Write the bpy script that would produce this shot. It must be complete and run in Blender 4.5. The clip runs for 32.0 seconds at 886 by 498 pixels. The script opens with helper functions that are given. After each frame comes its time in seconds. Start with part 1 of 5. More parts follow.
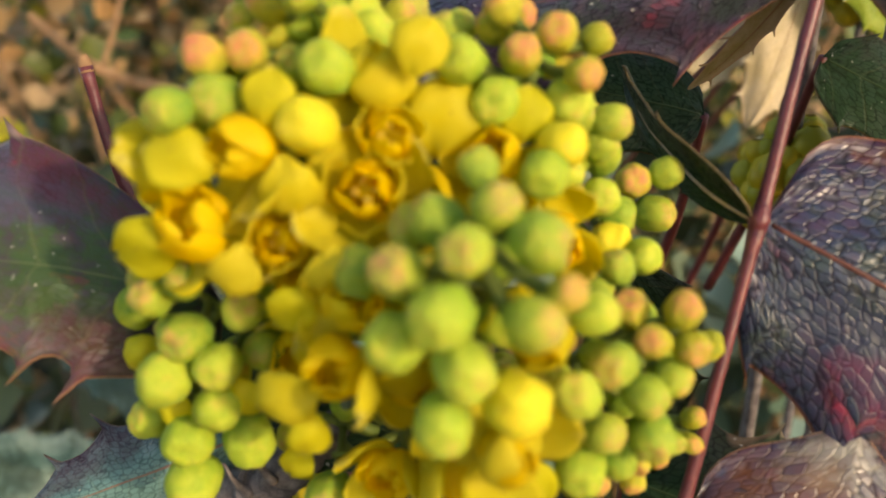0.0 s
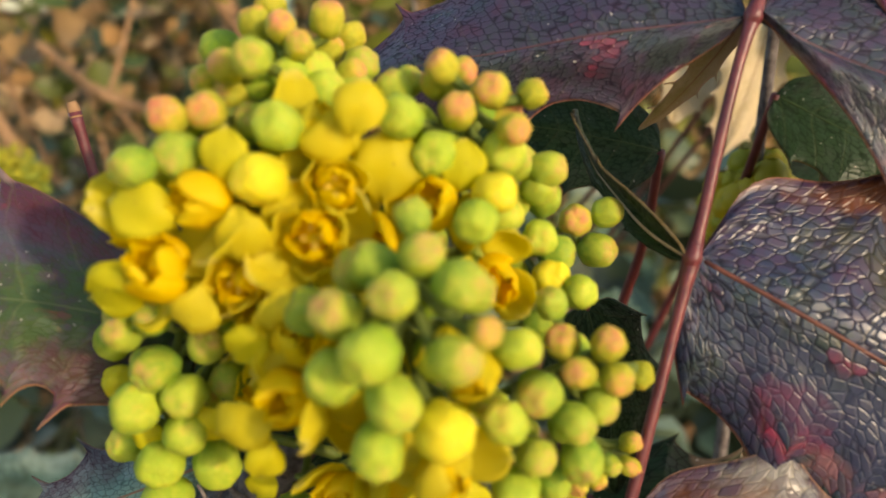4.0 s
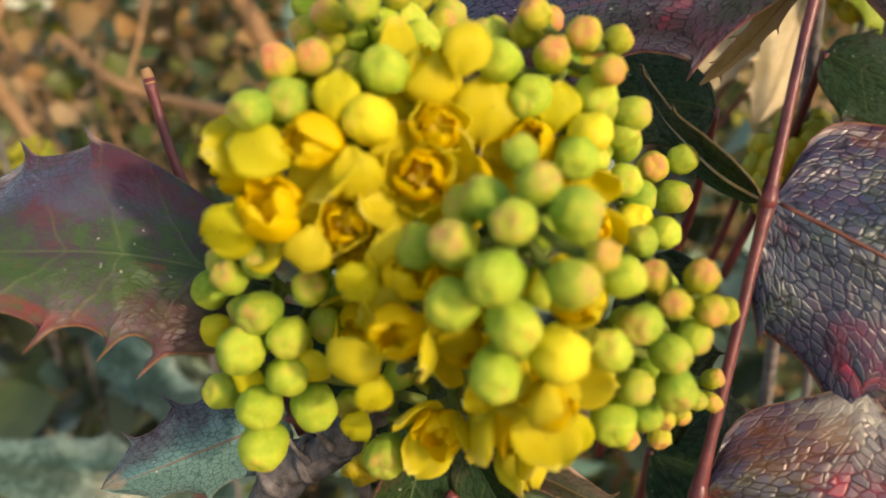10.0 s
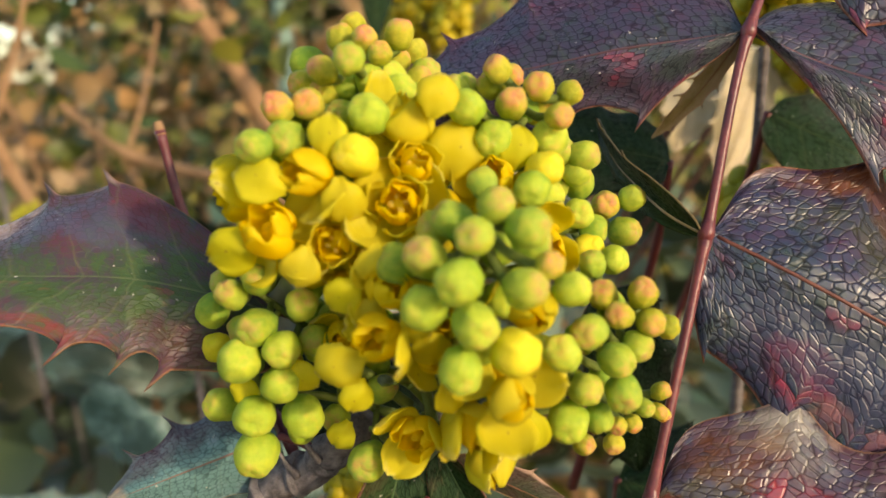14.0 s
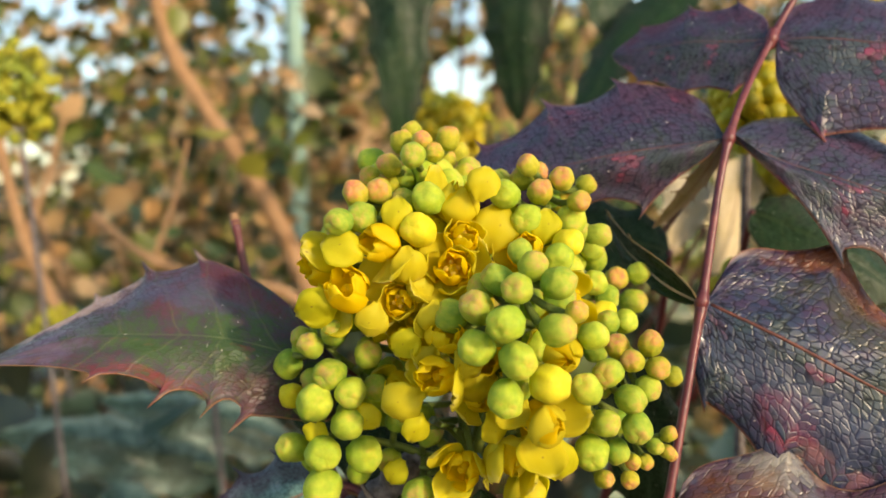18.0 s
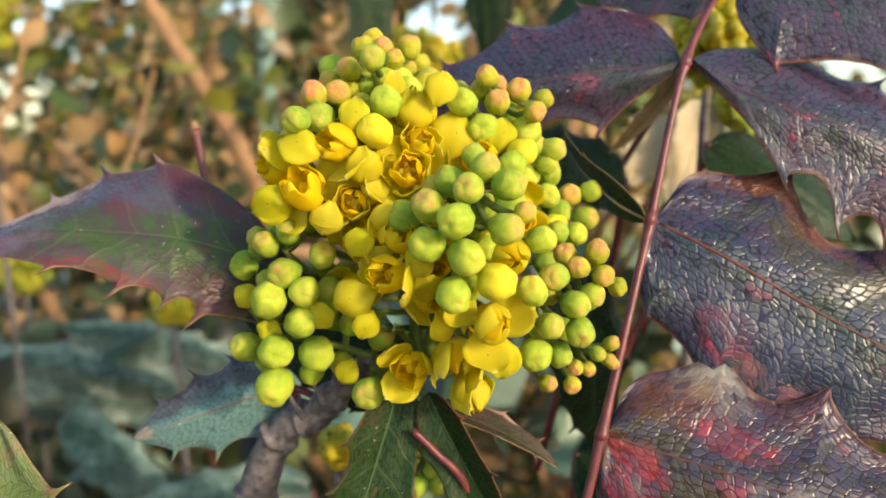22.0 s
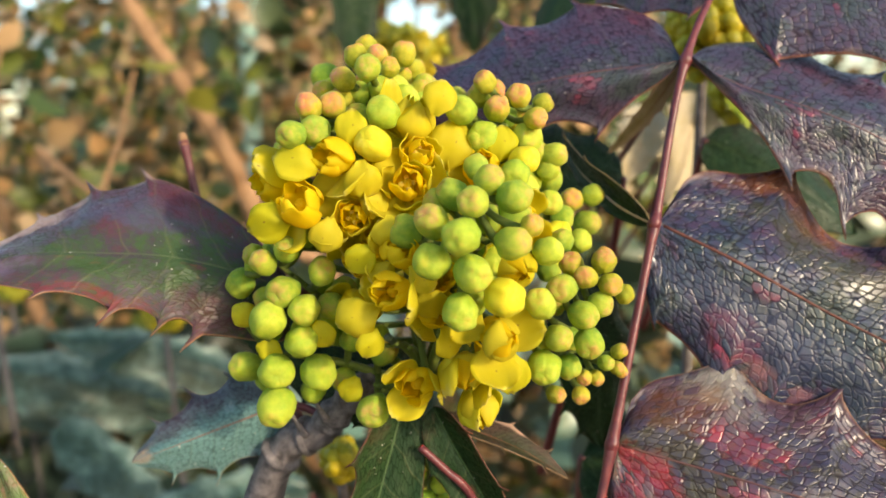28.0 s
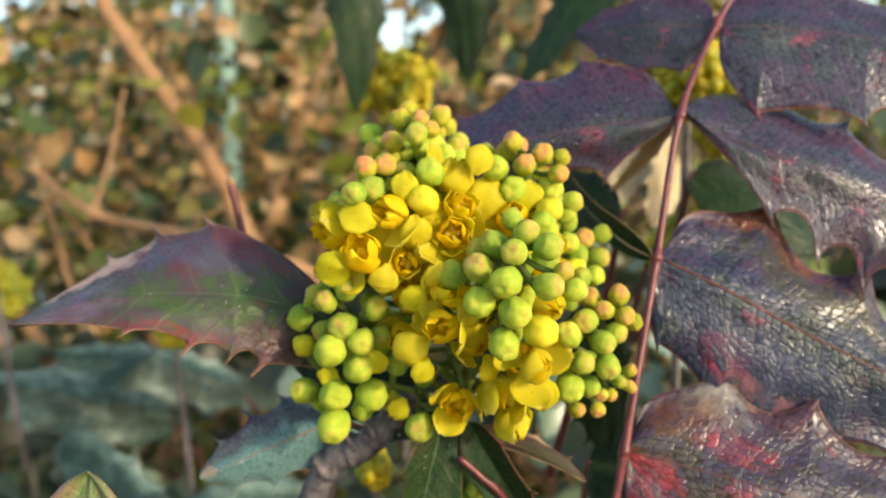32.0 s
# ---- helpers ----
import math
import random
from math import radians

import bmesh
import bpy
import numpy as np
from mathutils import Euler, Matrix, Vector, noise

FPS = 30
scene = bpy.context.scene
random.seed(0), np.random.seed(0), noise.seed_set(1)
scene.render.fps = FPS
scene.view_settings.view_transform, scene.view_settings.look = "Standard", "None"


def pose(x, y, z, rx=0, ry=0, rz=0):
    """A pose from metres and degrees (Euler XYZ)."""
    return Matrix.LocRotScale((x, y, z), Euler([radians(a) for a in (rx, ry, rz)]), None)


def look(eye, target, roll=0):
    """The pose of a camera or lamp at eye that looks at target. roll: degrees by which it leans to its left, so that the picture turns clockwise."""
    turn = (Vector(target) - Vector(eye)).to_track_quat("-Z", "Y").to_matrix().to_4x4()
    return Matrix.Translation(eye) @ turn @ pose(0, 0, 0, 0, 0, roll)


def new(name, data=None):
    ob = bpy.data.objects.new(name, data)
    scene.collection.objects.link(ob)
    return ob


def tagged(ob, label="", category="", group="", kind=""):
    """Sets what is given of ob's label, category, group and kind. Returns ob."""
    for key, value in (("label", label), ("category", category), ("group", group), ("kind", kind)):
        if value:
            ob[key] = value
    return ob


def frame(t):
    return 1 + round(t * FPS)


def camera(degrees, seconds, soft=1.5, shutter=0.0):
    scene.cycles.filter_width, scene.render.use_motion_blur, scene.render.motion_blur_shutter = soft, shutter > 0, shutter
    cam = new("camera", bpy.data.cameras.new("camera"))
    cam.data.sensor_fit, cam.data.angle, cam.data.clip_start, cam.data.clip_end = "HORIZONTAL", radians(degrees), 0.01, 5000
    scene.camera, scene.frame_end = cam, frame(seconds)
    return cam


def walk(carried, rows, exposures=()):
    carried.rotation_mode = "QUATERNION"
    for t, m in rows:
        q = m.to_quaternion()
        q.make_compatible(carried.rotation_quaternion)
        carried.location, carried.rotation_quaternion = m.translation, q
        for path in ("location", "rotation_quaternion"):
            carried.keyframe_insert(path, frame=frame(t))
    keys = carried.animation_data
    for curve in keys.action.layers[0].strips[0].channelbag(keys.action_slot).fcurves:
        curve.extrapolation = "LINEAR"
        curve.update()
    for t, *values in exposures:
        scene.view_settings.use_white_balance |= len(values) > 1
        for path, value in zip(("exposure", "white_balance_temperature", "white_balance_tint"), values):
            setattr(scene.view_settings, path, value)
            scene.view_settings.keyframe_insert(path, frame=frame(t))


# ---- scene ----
cam = camera(58.5, 32.0, soft=1.6)
# seconds, place in metres, turn in degrees
PATH = [
    (0, 0.00778, -0.07702, 0.82693, 70.810, 1.398, 0.602),
    (0.5, 0.01035, -0.07830, 0.82442, 71.302, 1.403, 0.727),
    (1, 0.00461, -0.07950, 0.82487, 71.688, 0.467, 0.894),
    (1.5, 0.01330, -0.08383, 0.83070, 71.468, 0.321, 0.351),
    (2, 0.01526, -0.08460, 0.82898, 71.571, 0.328, 0.478),
    (2.5, 0.01338, -0.08417, 0.83206, 71.538, 1.097, 0.219),
    (4.5, 0.01616, -0.08352, 0.83152, 72.261, 1.937, 1.375),
    (5, 0.01498, -0.08617, 0.82502, 72.525, 1.995, 1.366),
    (5.5, 0.01342, -0.08955, 0.82753, 73.000, 2.127, 1.234),
    (6, 0.00499, -0.08796, 0.82900, 73.096, 2.218, 1.914),
    (6.5, 0.00160, -0.08965, 0.83684, 73.449, 2.016, 2.575),
    (7, 0.00937, -0.09013, 0.83906, 72.579, 1.563, 1.425),
    (7.5, 0.00879, -0.09303, 0.83950, 72.274, 1.753, 1.464),
    (8, 0.00390, -0.08917, 0.83297, 71.888, 2.022, 1.925),
    (8.5, 0.00615, -0.08815, 0.82810, 71.015, 1.966, 1.755),
    (9, 0.00619, -0.08803, 0.82901, 71.059, 2.077, 1.441),
    (9.5, 0.00414, -0.08886, 0.82703, 71.265, 2.464, 1.477),
    (10, 0.00397, -0.08918, 0.82737, 71.487, 2.914, 1.070),
    (10.5, 0.00301, -0.09198, 0.82799, 71.679, 3.002, 0.914),
    (11, 0.00382, -0.09153, 0.82460, 71.773, 2.688, 1.137),
    (11.5, 0.00231, -0.09559, 0.83113, 72.063, 2.383, 1.515),
    (12, 0.00583, -0.09675, 0.83043, 72.085, 2.140, 0.610),
    (12.5, 0.00430, -0.09921, 0.83189, 72.808, 2.622, 0.791),
    (13, 0.00409, -0.09365, 0.82910, 73.576, 2.062, 1.130),
    (13.5, 0.00383, -0.10036, 0.83083, 75.343, 2.235, 0.856),
    (14, 0.00654, -0.10514, 0.82479, 76.685, 2.638, 0.559),
    (14.5, 0.00156, -0.11258, 0.82806, 77.566, 2.363, 0.968),
    (16.5, 0.00409, -0.11456, 0.81460, 80.891, 3.398, 0.193),
    (17, 0.00333, -0.11561, 0.81509, 81.336, 3.066, -0.012),
    (17.5, 0.00046, -0.12794, 0.81986, 83.543, 2.564, 0.388),
    (18, -0.00073, -0.13207, 0.82116, 85.091, 2.424, 0.652),
    (18.5, -0.00591, -0.13715, 0.82890, 84.960, 2.245, 0.017),
    (19, -0.00798, -0.13809, 0.83250, 84.333, 2.181, 0.354),
    (19.5, -0.00443, -0.13993, 0.83600, 83.836, 2.398, -0.065),
    (20, -0.00716, -0.14047, 0.82604, 82.496, 1.127, 0.368),
    (20.5, -0.00586, -0.13778, 0.82243, 81.934, 0.703, -0.556),
    (21, -0.00495, -0.13595, 0.82348, 82.025, -0.197, -0.175),
    (21.5, -0.00260, -0.13928, 0.81712, 81.930, -0.410, -1.267),
    (22, 0.00173, -0.13591, 0.81272, 81.738, 0.131, -1.303),
    (22.5, 0.00047, -0.13297, 0.81159, 83.078, 0.442, -0.834),
    (23, -0.00130, -0.12530, 0.81015, 81.963, 0.965, -0.448),
    (23.5, -0.00175, -0.12560, 0.81135, 81.246, 1.137, -0.522),
    (24, -0.00252, -0.12937, 0.81532, 81.585, 1.408, -1.319),
    (24.5, -0.00408, -0.12708, 0.81475, 80.988, 0.928, -1.180),
    (25, -0.00246, -0.12399, 0.81230, 81.366, 0.826, -0.847),
    (25.5, -0.00386, -0.12864, 0.81679, 81.403, 1.026, -0.931),
    (27.5, -0.00155, -0.13312, 0.81064, 81.363, 1.713, -2.787),
    (28, -0.00093, -0.13147, 0.81634, 80.926, 1.713, -2.537),
    (28.5, -0.00163, -0.13110, 0.81430, 80.686, 2.314, -3.007),
    (29, -0.00116, -0.13466, 0.81721, 81.343, 2.216, -3.527),
    (29.5, 0.00079, -0.13584, 0.81447, 80.339, 2.360, -4.306),
    (30, 0.00044, -0.13933, 0.82244, 79.135, 2.443, -5.075),
    (30.5, -0.00361, -0.14109, 0.82042, 80.819, 2.710, -3.543),
    (31, -0.01461, -0.14190, 0.81391, 81.203, 3.093, -2.601),
    (31.5, -0.01537, -0.15238, 0.82801, 81.696, 2.630, -5.132),
    (32, -0.01516, -0.15118, 0.82781, 80.908, 2.161, -4.834),
]
walk(cam, [(r[0], pose(*r[1:])) for r in PATH], [(0.0, 0.74, 7500, 11), (9.0, 0.76, 7500, 11), (14.5, 0.84, 7400, 10), (19.0, 0.90, 7200, 9), (23.0, 1.02, 6900, 8), (32.0, 1.02, 6900, 8)])
# a small phone lens close to its subject: shallow focus
cam.data.dof.use_dof = True
cam.data.dof.focus_distance = 0.133
cam.data.dof.aperture_fstop = 15.0

# ---- world and sun ----
SUN_EL, SUN_AZ = 19.0, 136.0      # degrees above the horizon; clockwise from +y
world = bpy.data.worlds.new("sky")
scene.world = world
world.use_nodes = True
wn = world.node_tree.nodes
sky = wn.new("ShaderNodeTexSky")
sky.sky_type, sky.sun_disc = "NISHITA", False
sky.sun_elevation, sky.sun_rotation = radians(SUN_EL), radians(SUN_AZ)
world.node_tree.links.new(sky.outputs[0], wn["Background"].inputs[0])
wn["Background"].inputs[1].default_value = 0.15
sun = new("sun", bpy.data.lights.new("sun", "SUN"))
sun.data.energy, sun.data.angle, sun.data.color = 1.55, radians(2.5), (1.0, 0.84, 0.64)
to_sun = Vector((math.sin(radians(SUN_AZ)) * math.cos(radians(SUN_EL)), math.cos(radians(SUN_AZ)) * math.cos(radians(SUN_EL)), math.sin(radians(SUN_EL))))
sun.matrix_world = look(to_sun * 3, (0, 0, 0))

# ---- materials ----
def material(name, rough=0.5, spec=0.5, sss=0.0):
    m = bpy.data.materials.new(name)
    m.use_nodes = True
    n, l = m.node_tree.nodes, m.node_tree.links
    b = n["Principled BSDF"]
    b.inputs["Roughness"].default_value = rough
    b.inputs["Specular IOR Level"].default_value = spec
    if sss:
        b.inputs["Subsurface Weight"].default_value = sss
        b.inputs["Subsurface Radius"].default_value = (1.0, 0.7, 0.2)
        b.inputs["Subsurface Scale"].default_value = 0.0016
    return m, n, l, b


def node(n, kind, **values):
    made = n.new(kind)
    for key, value in values.items():
        made.inputs[key.replace("_", " ")].default_value = value
    return made


def noise_tex(n, l, coords, scale, detail=4.0, rough=0.55):
    t = node(n, "ShaderNodeTexNoise", Scale=scale, Detail=detail, Roughness=rough)
    l.new(coords, t.inputs["Vector"])
    return t.outputs["Fac"]


def ramp(n, l, fac, stops):
    r = n.new("ShaderNodeValToRGB")
    e = r.color_ramp.elements
    while len(e) < len(stops):
        e.new(0.5)
    for k, (p, c) in enumerate(stops):
        e[k].position, e[k].color = p, (*c, 1.0)
    l.new(fac, r.inputs[0])
    return r.outputs["Color"]


def mix(n, l, fac, a, b, mode="MIX"):
    m = n.new("ShaderNodeMix")
    m.data_type, m.blend_type = "RGBA", mode
    for slot, v in ((0, fac), (6, a), (7, b)):
        if isinstance(v, bpy.types.NodeSocket):
            l.new(v, m.inputs[slot])
        else:
            m.inputs[slot].default_value = v if slot == 0 else (*v, 1.0)
    return m.outputs[2]


def calc(n, l, op, a, b=0.0, clamp=False):
    m = n.new("ShaderNodeMath")
    m.operation, m.use_clamp = op, clamp
    for k, v in ((0, a), (1, b)):
        if isinstance(v, bpy.types.NodeSocket):
            l.new(v, m.inputs[k])
        else:
            m.inputs[k].default_value = v
    return m.outputs[0]


def bump(n, l, b, height, strength, distance):
    k = node(n, "ShaderNodeBump", Strength=strength, Distance=distance)
    l.new(height, k.inputs["Height"])
    l.new(k.outputs[0], b.inputs["Normal"])


def bud_material(name, base, pale, blush, reach):
    """Bud skin: base colour at the stalk, paler towards the tip, a blush patch round the tip of that reach."""
    m, n, l, b = material(name, 0.55, 0.15, 0.45)
    c = n.new("ShaderNodeTexCoord").outputs["Object"]
    rnd = n.new("ShaderNodeObjectInfo").outputs["Random"]
    shift = n.new("ShaderNodeVectorMath")
    shift.operation = "ADD"
    l.new(c, shift.inputs[0])
    l.new(rnd, shift.inputs[1])
    xyz = n.new("ShaderNodeSeparateXYZ")
    l.new(c, xyz.inputs[0])
    mottle = noise_tex(n, l, shift.outputs[0], 2.2, 3)
    fine = noise_tex(n, l, shift.outputs[0], 14, 4)
    up = calc(n, l, "ADD", calc(n, l, "MULTIPLY", xyz.outputs[2], 0.35), calc(n, l, "MULTIPLY", calc(n, l, "SUBTRACT", mottle, 0.15), 1.35))
    up = calc(n, l, "ADD", up, calc(n, l, "MULTIPLY", calc(n, l, "SUBTRACT", rnd, 0.5), 0.4), True)
    col = ramp(n, l, up, [(0.2, base), (0.85, pale)])
    patch = calc(n, l, "ADD", calc(n, l, "MULTIPLY", xyz.outputs[2], 0.62), calc(n, l, "MULTIPLY", mottle, 0.9))
    patch = calc(n, l, "ADD", patch, calc(n, l, "MULTIPLY", rnd, 0.14))
    patch = calc(n, l, "MULTIPLY", calc(n, l, "SUBTRACT", patch, 1.23 - reach), 2.2, True)
    col = mix(n, l, calc(n, l, "MULTIPLY", patch, 0.8), col, blush)
    col = mix(n, l, calc(n, l, "MULTIPLY", calc(n, l, "SUBTRACT", fine, 0.62), 3.0, True), col, (0.30, 0.17, 0.05))
    l.new(col, b.inputs["Base Color"])
    bump(n, l, b, calc(n, l, "ADD", fine, calc(n, l, "MULTIPLY", mottle, 1.5)), 0.45, 0.0003)
    return m


BUD_GREEN = bud_material("green_bud", (0.22, 0.36, 0.042), (0.45, 0.50, 0.060), (0.60, 0.23, 0.14), 0.25)
BUD_LIME = bud_material("lime_bud", (0.30, 0.44, 0.040), (0.51, 0.58, 0.066), (0.76, 0.42, 0.12), 0.16)
BUD_RED = bud_material("blushed_bud", (0.33, 0.35, 0.032), (0.56, 0.49, 0.055), (0.70, 0.18, 0.16), 0.38)
BUD_YELLOW = bud_material("yellow_bud", (0.68, 0.58, 0.024), (0.78, 0.67, 0.042), (0.80, 0.50, 0.12), 0.12)


def petal_material(name, low, high, tip, thin_share=0.54):
    m, n, l, b = material(name, 0.5, 0.2)
    c = n.new("ShaderNodeTexCoord").outputs["Object"]
    rnd = n.new("ShaderNodeObjectInfo").outputs["Random"]
    xyz = n.new("ShaderNodeSeparateXYZ")
    l.new(c, xyz.inputs[0])
    mott = noise_tex(n, l, c, 3.0, 3)
    fine = noise_tex(n, l, c, 18, 3)
    f = calc(n, l, "ADD", calc(n, l, "MULTIPLY", mott, 0.8), calc(n, l, "MULTIPLY", rnd, 0.35), True)
    col = ramp(n, l, f, [(0.25, low), (0.85, high)])
    edge = calc(n, l, "ADD", xyz.outputs[2], calc(n, l, "MULTIPLY", mott, 0.5))
    col = mix(n, l, calc(n, l, "MULTIPLY", calc(n, l, "SUBTRACT", edge, 1.13), 4.0, True), col, tip)
    spot = calc(n, l, "MULTIPLY", calc(n, l, "SUBTRACT", noise_tex(n, l, c, 6.0, 1), 0.72), 12.0, True)
    col = mix(n, l, spot, col, (0.35, 0.16, 0.04))
    l.new(col, b.inputs["Base Color"])
    wave = n.new("ShaderNodeTexWave")
    wave.inputs["Scale"].default_value, wave.inputs["Distortion"].default_value = 5.0, 2.0
    l.new(c, wave.inputs["Vector"])
    bump(n, l, b, calc(n, l, "ADD", calc(n, l, "MULTIPLY", wave.outputs["Fac"], 0.12), fine), 0.16, 0.0002)
    thin = n.new("ShaderNodeBsdfTranslucent")
    l.new(col, thin.inputs[0])
    both = n.new("ShaderNodeMixShader")
    both.inputs[0].default_value = thin_share
    l.new(b.outputs[0], both.inputs[1])
    l.new(thin.outputs[0], both.inputs[2])
    l.new(both.outputs[0], n["Material Output"].inputs["Surface"])
    return m


PETAL_GOLD = petal_material("golden_petal", (0.96, 0.73, 0.016), (0.97, 0.83, 0.036), (0.98, 0.87, 0.30), 0.58)
PETAL_LEMON = petal_material("lemon_petal", (0.82, 0.71, 0.028), (0.88, 0.79, 0.072), (0.95, 0.87, 0.40))
PETAL_GREEN = petal_material("greenish_petal", (0.76, 0.71, 0.030), (0.88, 0.80, 0.050), (0.88, 0.76, 0.32))


def leaf_material(name, green, violet, wine, red, rough=0.3, red_at=0.56, dirt=0.0, rim_tan=0.5, heart=0.0, cells=0.25, ribs=0.14, gloss=0.5, margin=0.25, patches=(), web=0.52, vein=(0.014, 0.012, 0.014), grid=(26.0, 11.0), rib_tone=(0.26, 0.10, 0.06), rim_tone=(0.46, 0.24, 0.12)):
    """Leathery leaflet: flat cells between fine sunken veins, green along the midrib, violet outwards, wine-red patches of whole cells, dry pale flecks."""
    m, n, l, b = material(name, rough, gloss)
    tc = n.new("ShaderNodeTexCoord")
    uv, o = tc.outputs["UV"], tc.outputs["Object"]
    sep = n.new("ShaderNodeSeparateXYZ")
    l.new(uv, sep.inputs[0])
    side = calc(n, l, "ABSOLUTE", sep.outputs[1])
    big = noise_tex(n, l, o, 95, 5, 0.6)
    patchy = noise_tex(n, l, o, 190, 5, 0.65)
    fine = noise_tex(n, l, o, 1800, 3)
    # veins follow the side ribs: slanted towards the tip
    slant = calc(n, l, "SUBTRACT", sep.outputs[0], calc(n, l, "MULTIPLY", side, 0.12))
    warp = calc(n, l, "MULTIPLY", calc(n, l, "SUBTRACT", noise_tex(n, l, o, 260, 2), 0.5), 0.010)
    slant = calc(n, l, "ADD", slant, warp)
    pos = n.new("ShaderNodeCombineXYZ")
    l.new(calc(n, l, "MULTIPLY", slant, grid[0]), pos.inputs[0])
    l.new(calc(n, l, "MULTIPLY", calc(n, l, "ADD", sep.outputs[1], calc(n, l, "MULTIPLY", warp, 2.0)), grid[1]), pos.inputs[1])
    edge_cell = node(n, "ShaderNodeTexVoronoi", Scale=1.0, Randomness=0.6)
    edge_cell.feature = "DISTANCE_TO_EDGE"
    l.new(pos.outputs[0], edge_cell.inputs["Vector"])
    whole = node(n, "ShaderNodeTexVoronoi", Scale=1.0, Randomness=0.6)
    l.new(pos.outputs[0], whole.inputs["Vector"])
    tint = n.new("ShaderNodeSeparateColor")
    l.new(whole.outputs["Color"], tint.inputs[0])
    tone = calc(n, l, "ADD", calc(n, l, "MULTIPLY", side, 0.42), calc(n, l, "MULTIPLY", calc(n, l, "SUBTRACT", big, 0.5), 1.7))
    tone = calc(n, l, "ADD", tone, calc(n, l, "MULTIPLY", sep.outputs[1], 0.16))
    tone = calc(n, l, "ADD", tone, calc(n, l, "MULTIPLY", calc(n, l, "SUBTRACT", tint.outputs[0], 0.5), 0.16))
    tone = calc(n, l, "ADD", tone, calc(n, l, "MULTIPLY", calc(n, l, "SUBTRACT", noise_tex(n, l, o, 420, 4, 0.6), 0.5), 1.2))
    tone = calc(n, l, "ADD", tone, 0.22 - heart, True)
    col = ramp(n, l, tone, [(0.12, green), (0.42, violet), (0.80, wine)])
    stain = noise_tex(n, l, whole.outputs["Position"], 0.13, 3, 0.6)
    rim = calc(n, l, "MULTIPLY", calc(n, l, "SUBTRACT", side, 0.55), 2.2, True)
    blot = calc(n, l, "ADD", calc(n, l, "ADD", calc(n, l, "MULTIPLY", stain, 0.8), calc(n, l, "MULTIPLY", patchy, 0.2)), calc(n, l, "MULTIPLY", rim, 0.22 * margin))
    blot = calc(n, l, "ADD", blot, calc(n, l, "MULTIPLY", tint.outputs[1], 0.03))
    blot = calc(n, l, "MULTIPLY", calc(n, l, "SUBTRACT", blot, red_at), 11.0, True)
    col = mix(n, l, calc(n, l, "MULTIPLY", blot, calc(n, l, "ADD", calc(n, l, "MULTIPLY", patchy, 0.8), 0.10, True)), col, red)
    bent = calc(n, l, "ADD", slant, calc(n, l, "MULTIPLY", noise_tex(n, l, o, 90, 2), 0.09))
    lateral = calc(n, l, "ABSOLUTE", calc(n, l, "SUBTRACT", calc(n, l, "FRACT", calc(n, l, "MULTIPLY", bent, 7.0)), 0.5))
    lateral = calc(n, l, "SUBTRACT", 1.0, calc(n, l, "MULTIPLY", lateral, 20.0), True)
    net = calc(n, l, "SUBTRACT", 1.0, calc(n, l, "MULTIPLY", edge_cell.outputs["Distance"], 10.0), True)
    col = mix(n, l, calc(n, l, "MULTIPLY", net, web), col, vein)
    col = mix(n, l, calc(n, l, "MULTIPLY", lateral, ribs), col, (0.17, 0.17, 0.07))
    rib = calc(n, l, "SUBTRACT", 1.0, calc(n, l, "MULTIPLY", side, 62.0), True)
    col = mix(n, l, calc(n, l, "MULTIPLY", rib, 0.7), col, rib_tone)
    tan = calc(n, l, "MULTIPLY", calc(n, l, "SUBTRACT", calc(n, l, "ADD", calc(n, l, "MULTIPLY", side, 0.6), calc(n, l, "MULTIPLY", noise_tex(n, l, o, 75, 2), 0.8)), 1.10 - 0.1 * rim_tan), 12.0, True)
    col = mix(n, l, calc(n, l, "MULTIPLY", tan, rim_tan), col, (0.56, 0.36, 0.27))
    edge = calc(n, l, "MULTIPLY", calc(n, l, "SUBTRACT", side, 0.978), 45.0, True)
    col = mix(n, l, calc(n, l, "MULTIPLY", edge, 0.7), col, rim_tone)
    fleck = calc(n, l, "MULTIPLY", calc(n, l, "SUBTRACT", noise_tex(n, l, o, 900, 2), 0.715), 16.0, True)
    col = mix(n, l, fleck, col, (0.60, 0.56, 0.50))
    if dirt:
        d = calc(n, l, "MULTIPLY", calc(n, l, "SUBTRACT", noise_tex(n, l, o, 90, 7, 0.68), 0.575), 9.0, True)
        col = mix(n, l, calc(n, l, "MULTIPLY", d, dirt), col, (0.42, 0.38, 0.33))
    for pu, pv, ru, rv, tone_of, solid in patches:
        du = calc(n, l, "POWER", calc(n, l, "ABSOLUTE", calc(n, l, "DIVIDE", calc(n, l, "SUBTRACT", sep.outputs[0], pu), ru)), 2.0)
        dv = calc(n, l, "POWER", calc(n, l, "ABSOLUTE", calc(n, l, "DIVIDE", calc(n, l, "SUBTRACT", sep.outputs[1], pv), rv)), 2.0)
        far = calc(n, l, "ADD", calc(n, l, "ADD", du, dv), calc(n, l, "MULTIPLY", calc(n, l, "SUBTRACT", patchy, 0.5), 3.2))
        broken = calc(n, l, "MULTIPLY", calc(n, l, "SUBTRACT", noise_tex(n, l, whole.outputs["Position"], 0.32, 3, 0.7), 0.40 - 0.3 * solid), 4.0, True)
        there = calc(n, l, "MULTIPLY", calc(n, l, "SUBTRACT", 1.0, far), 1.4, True)
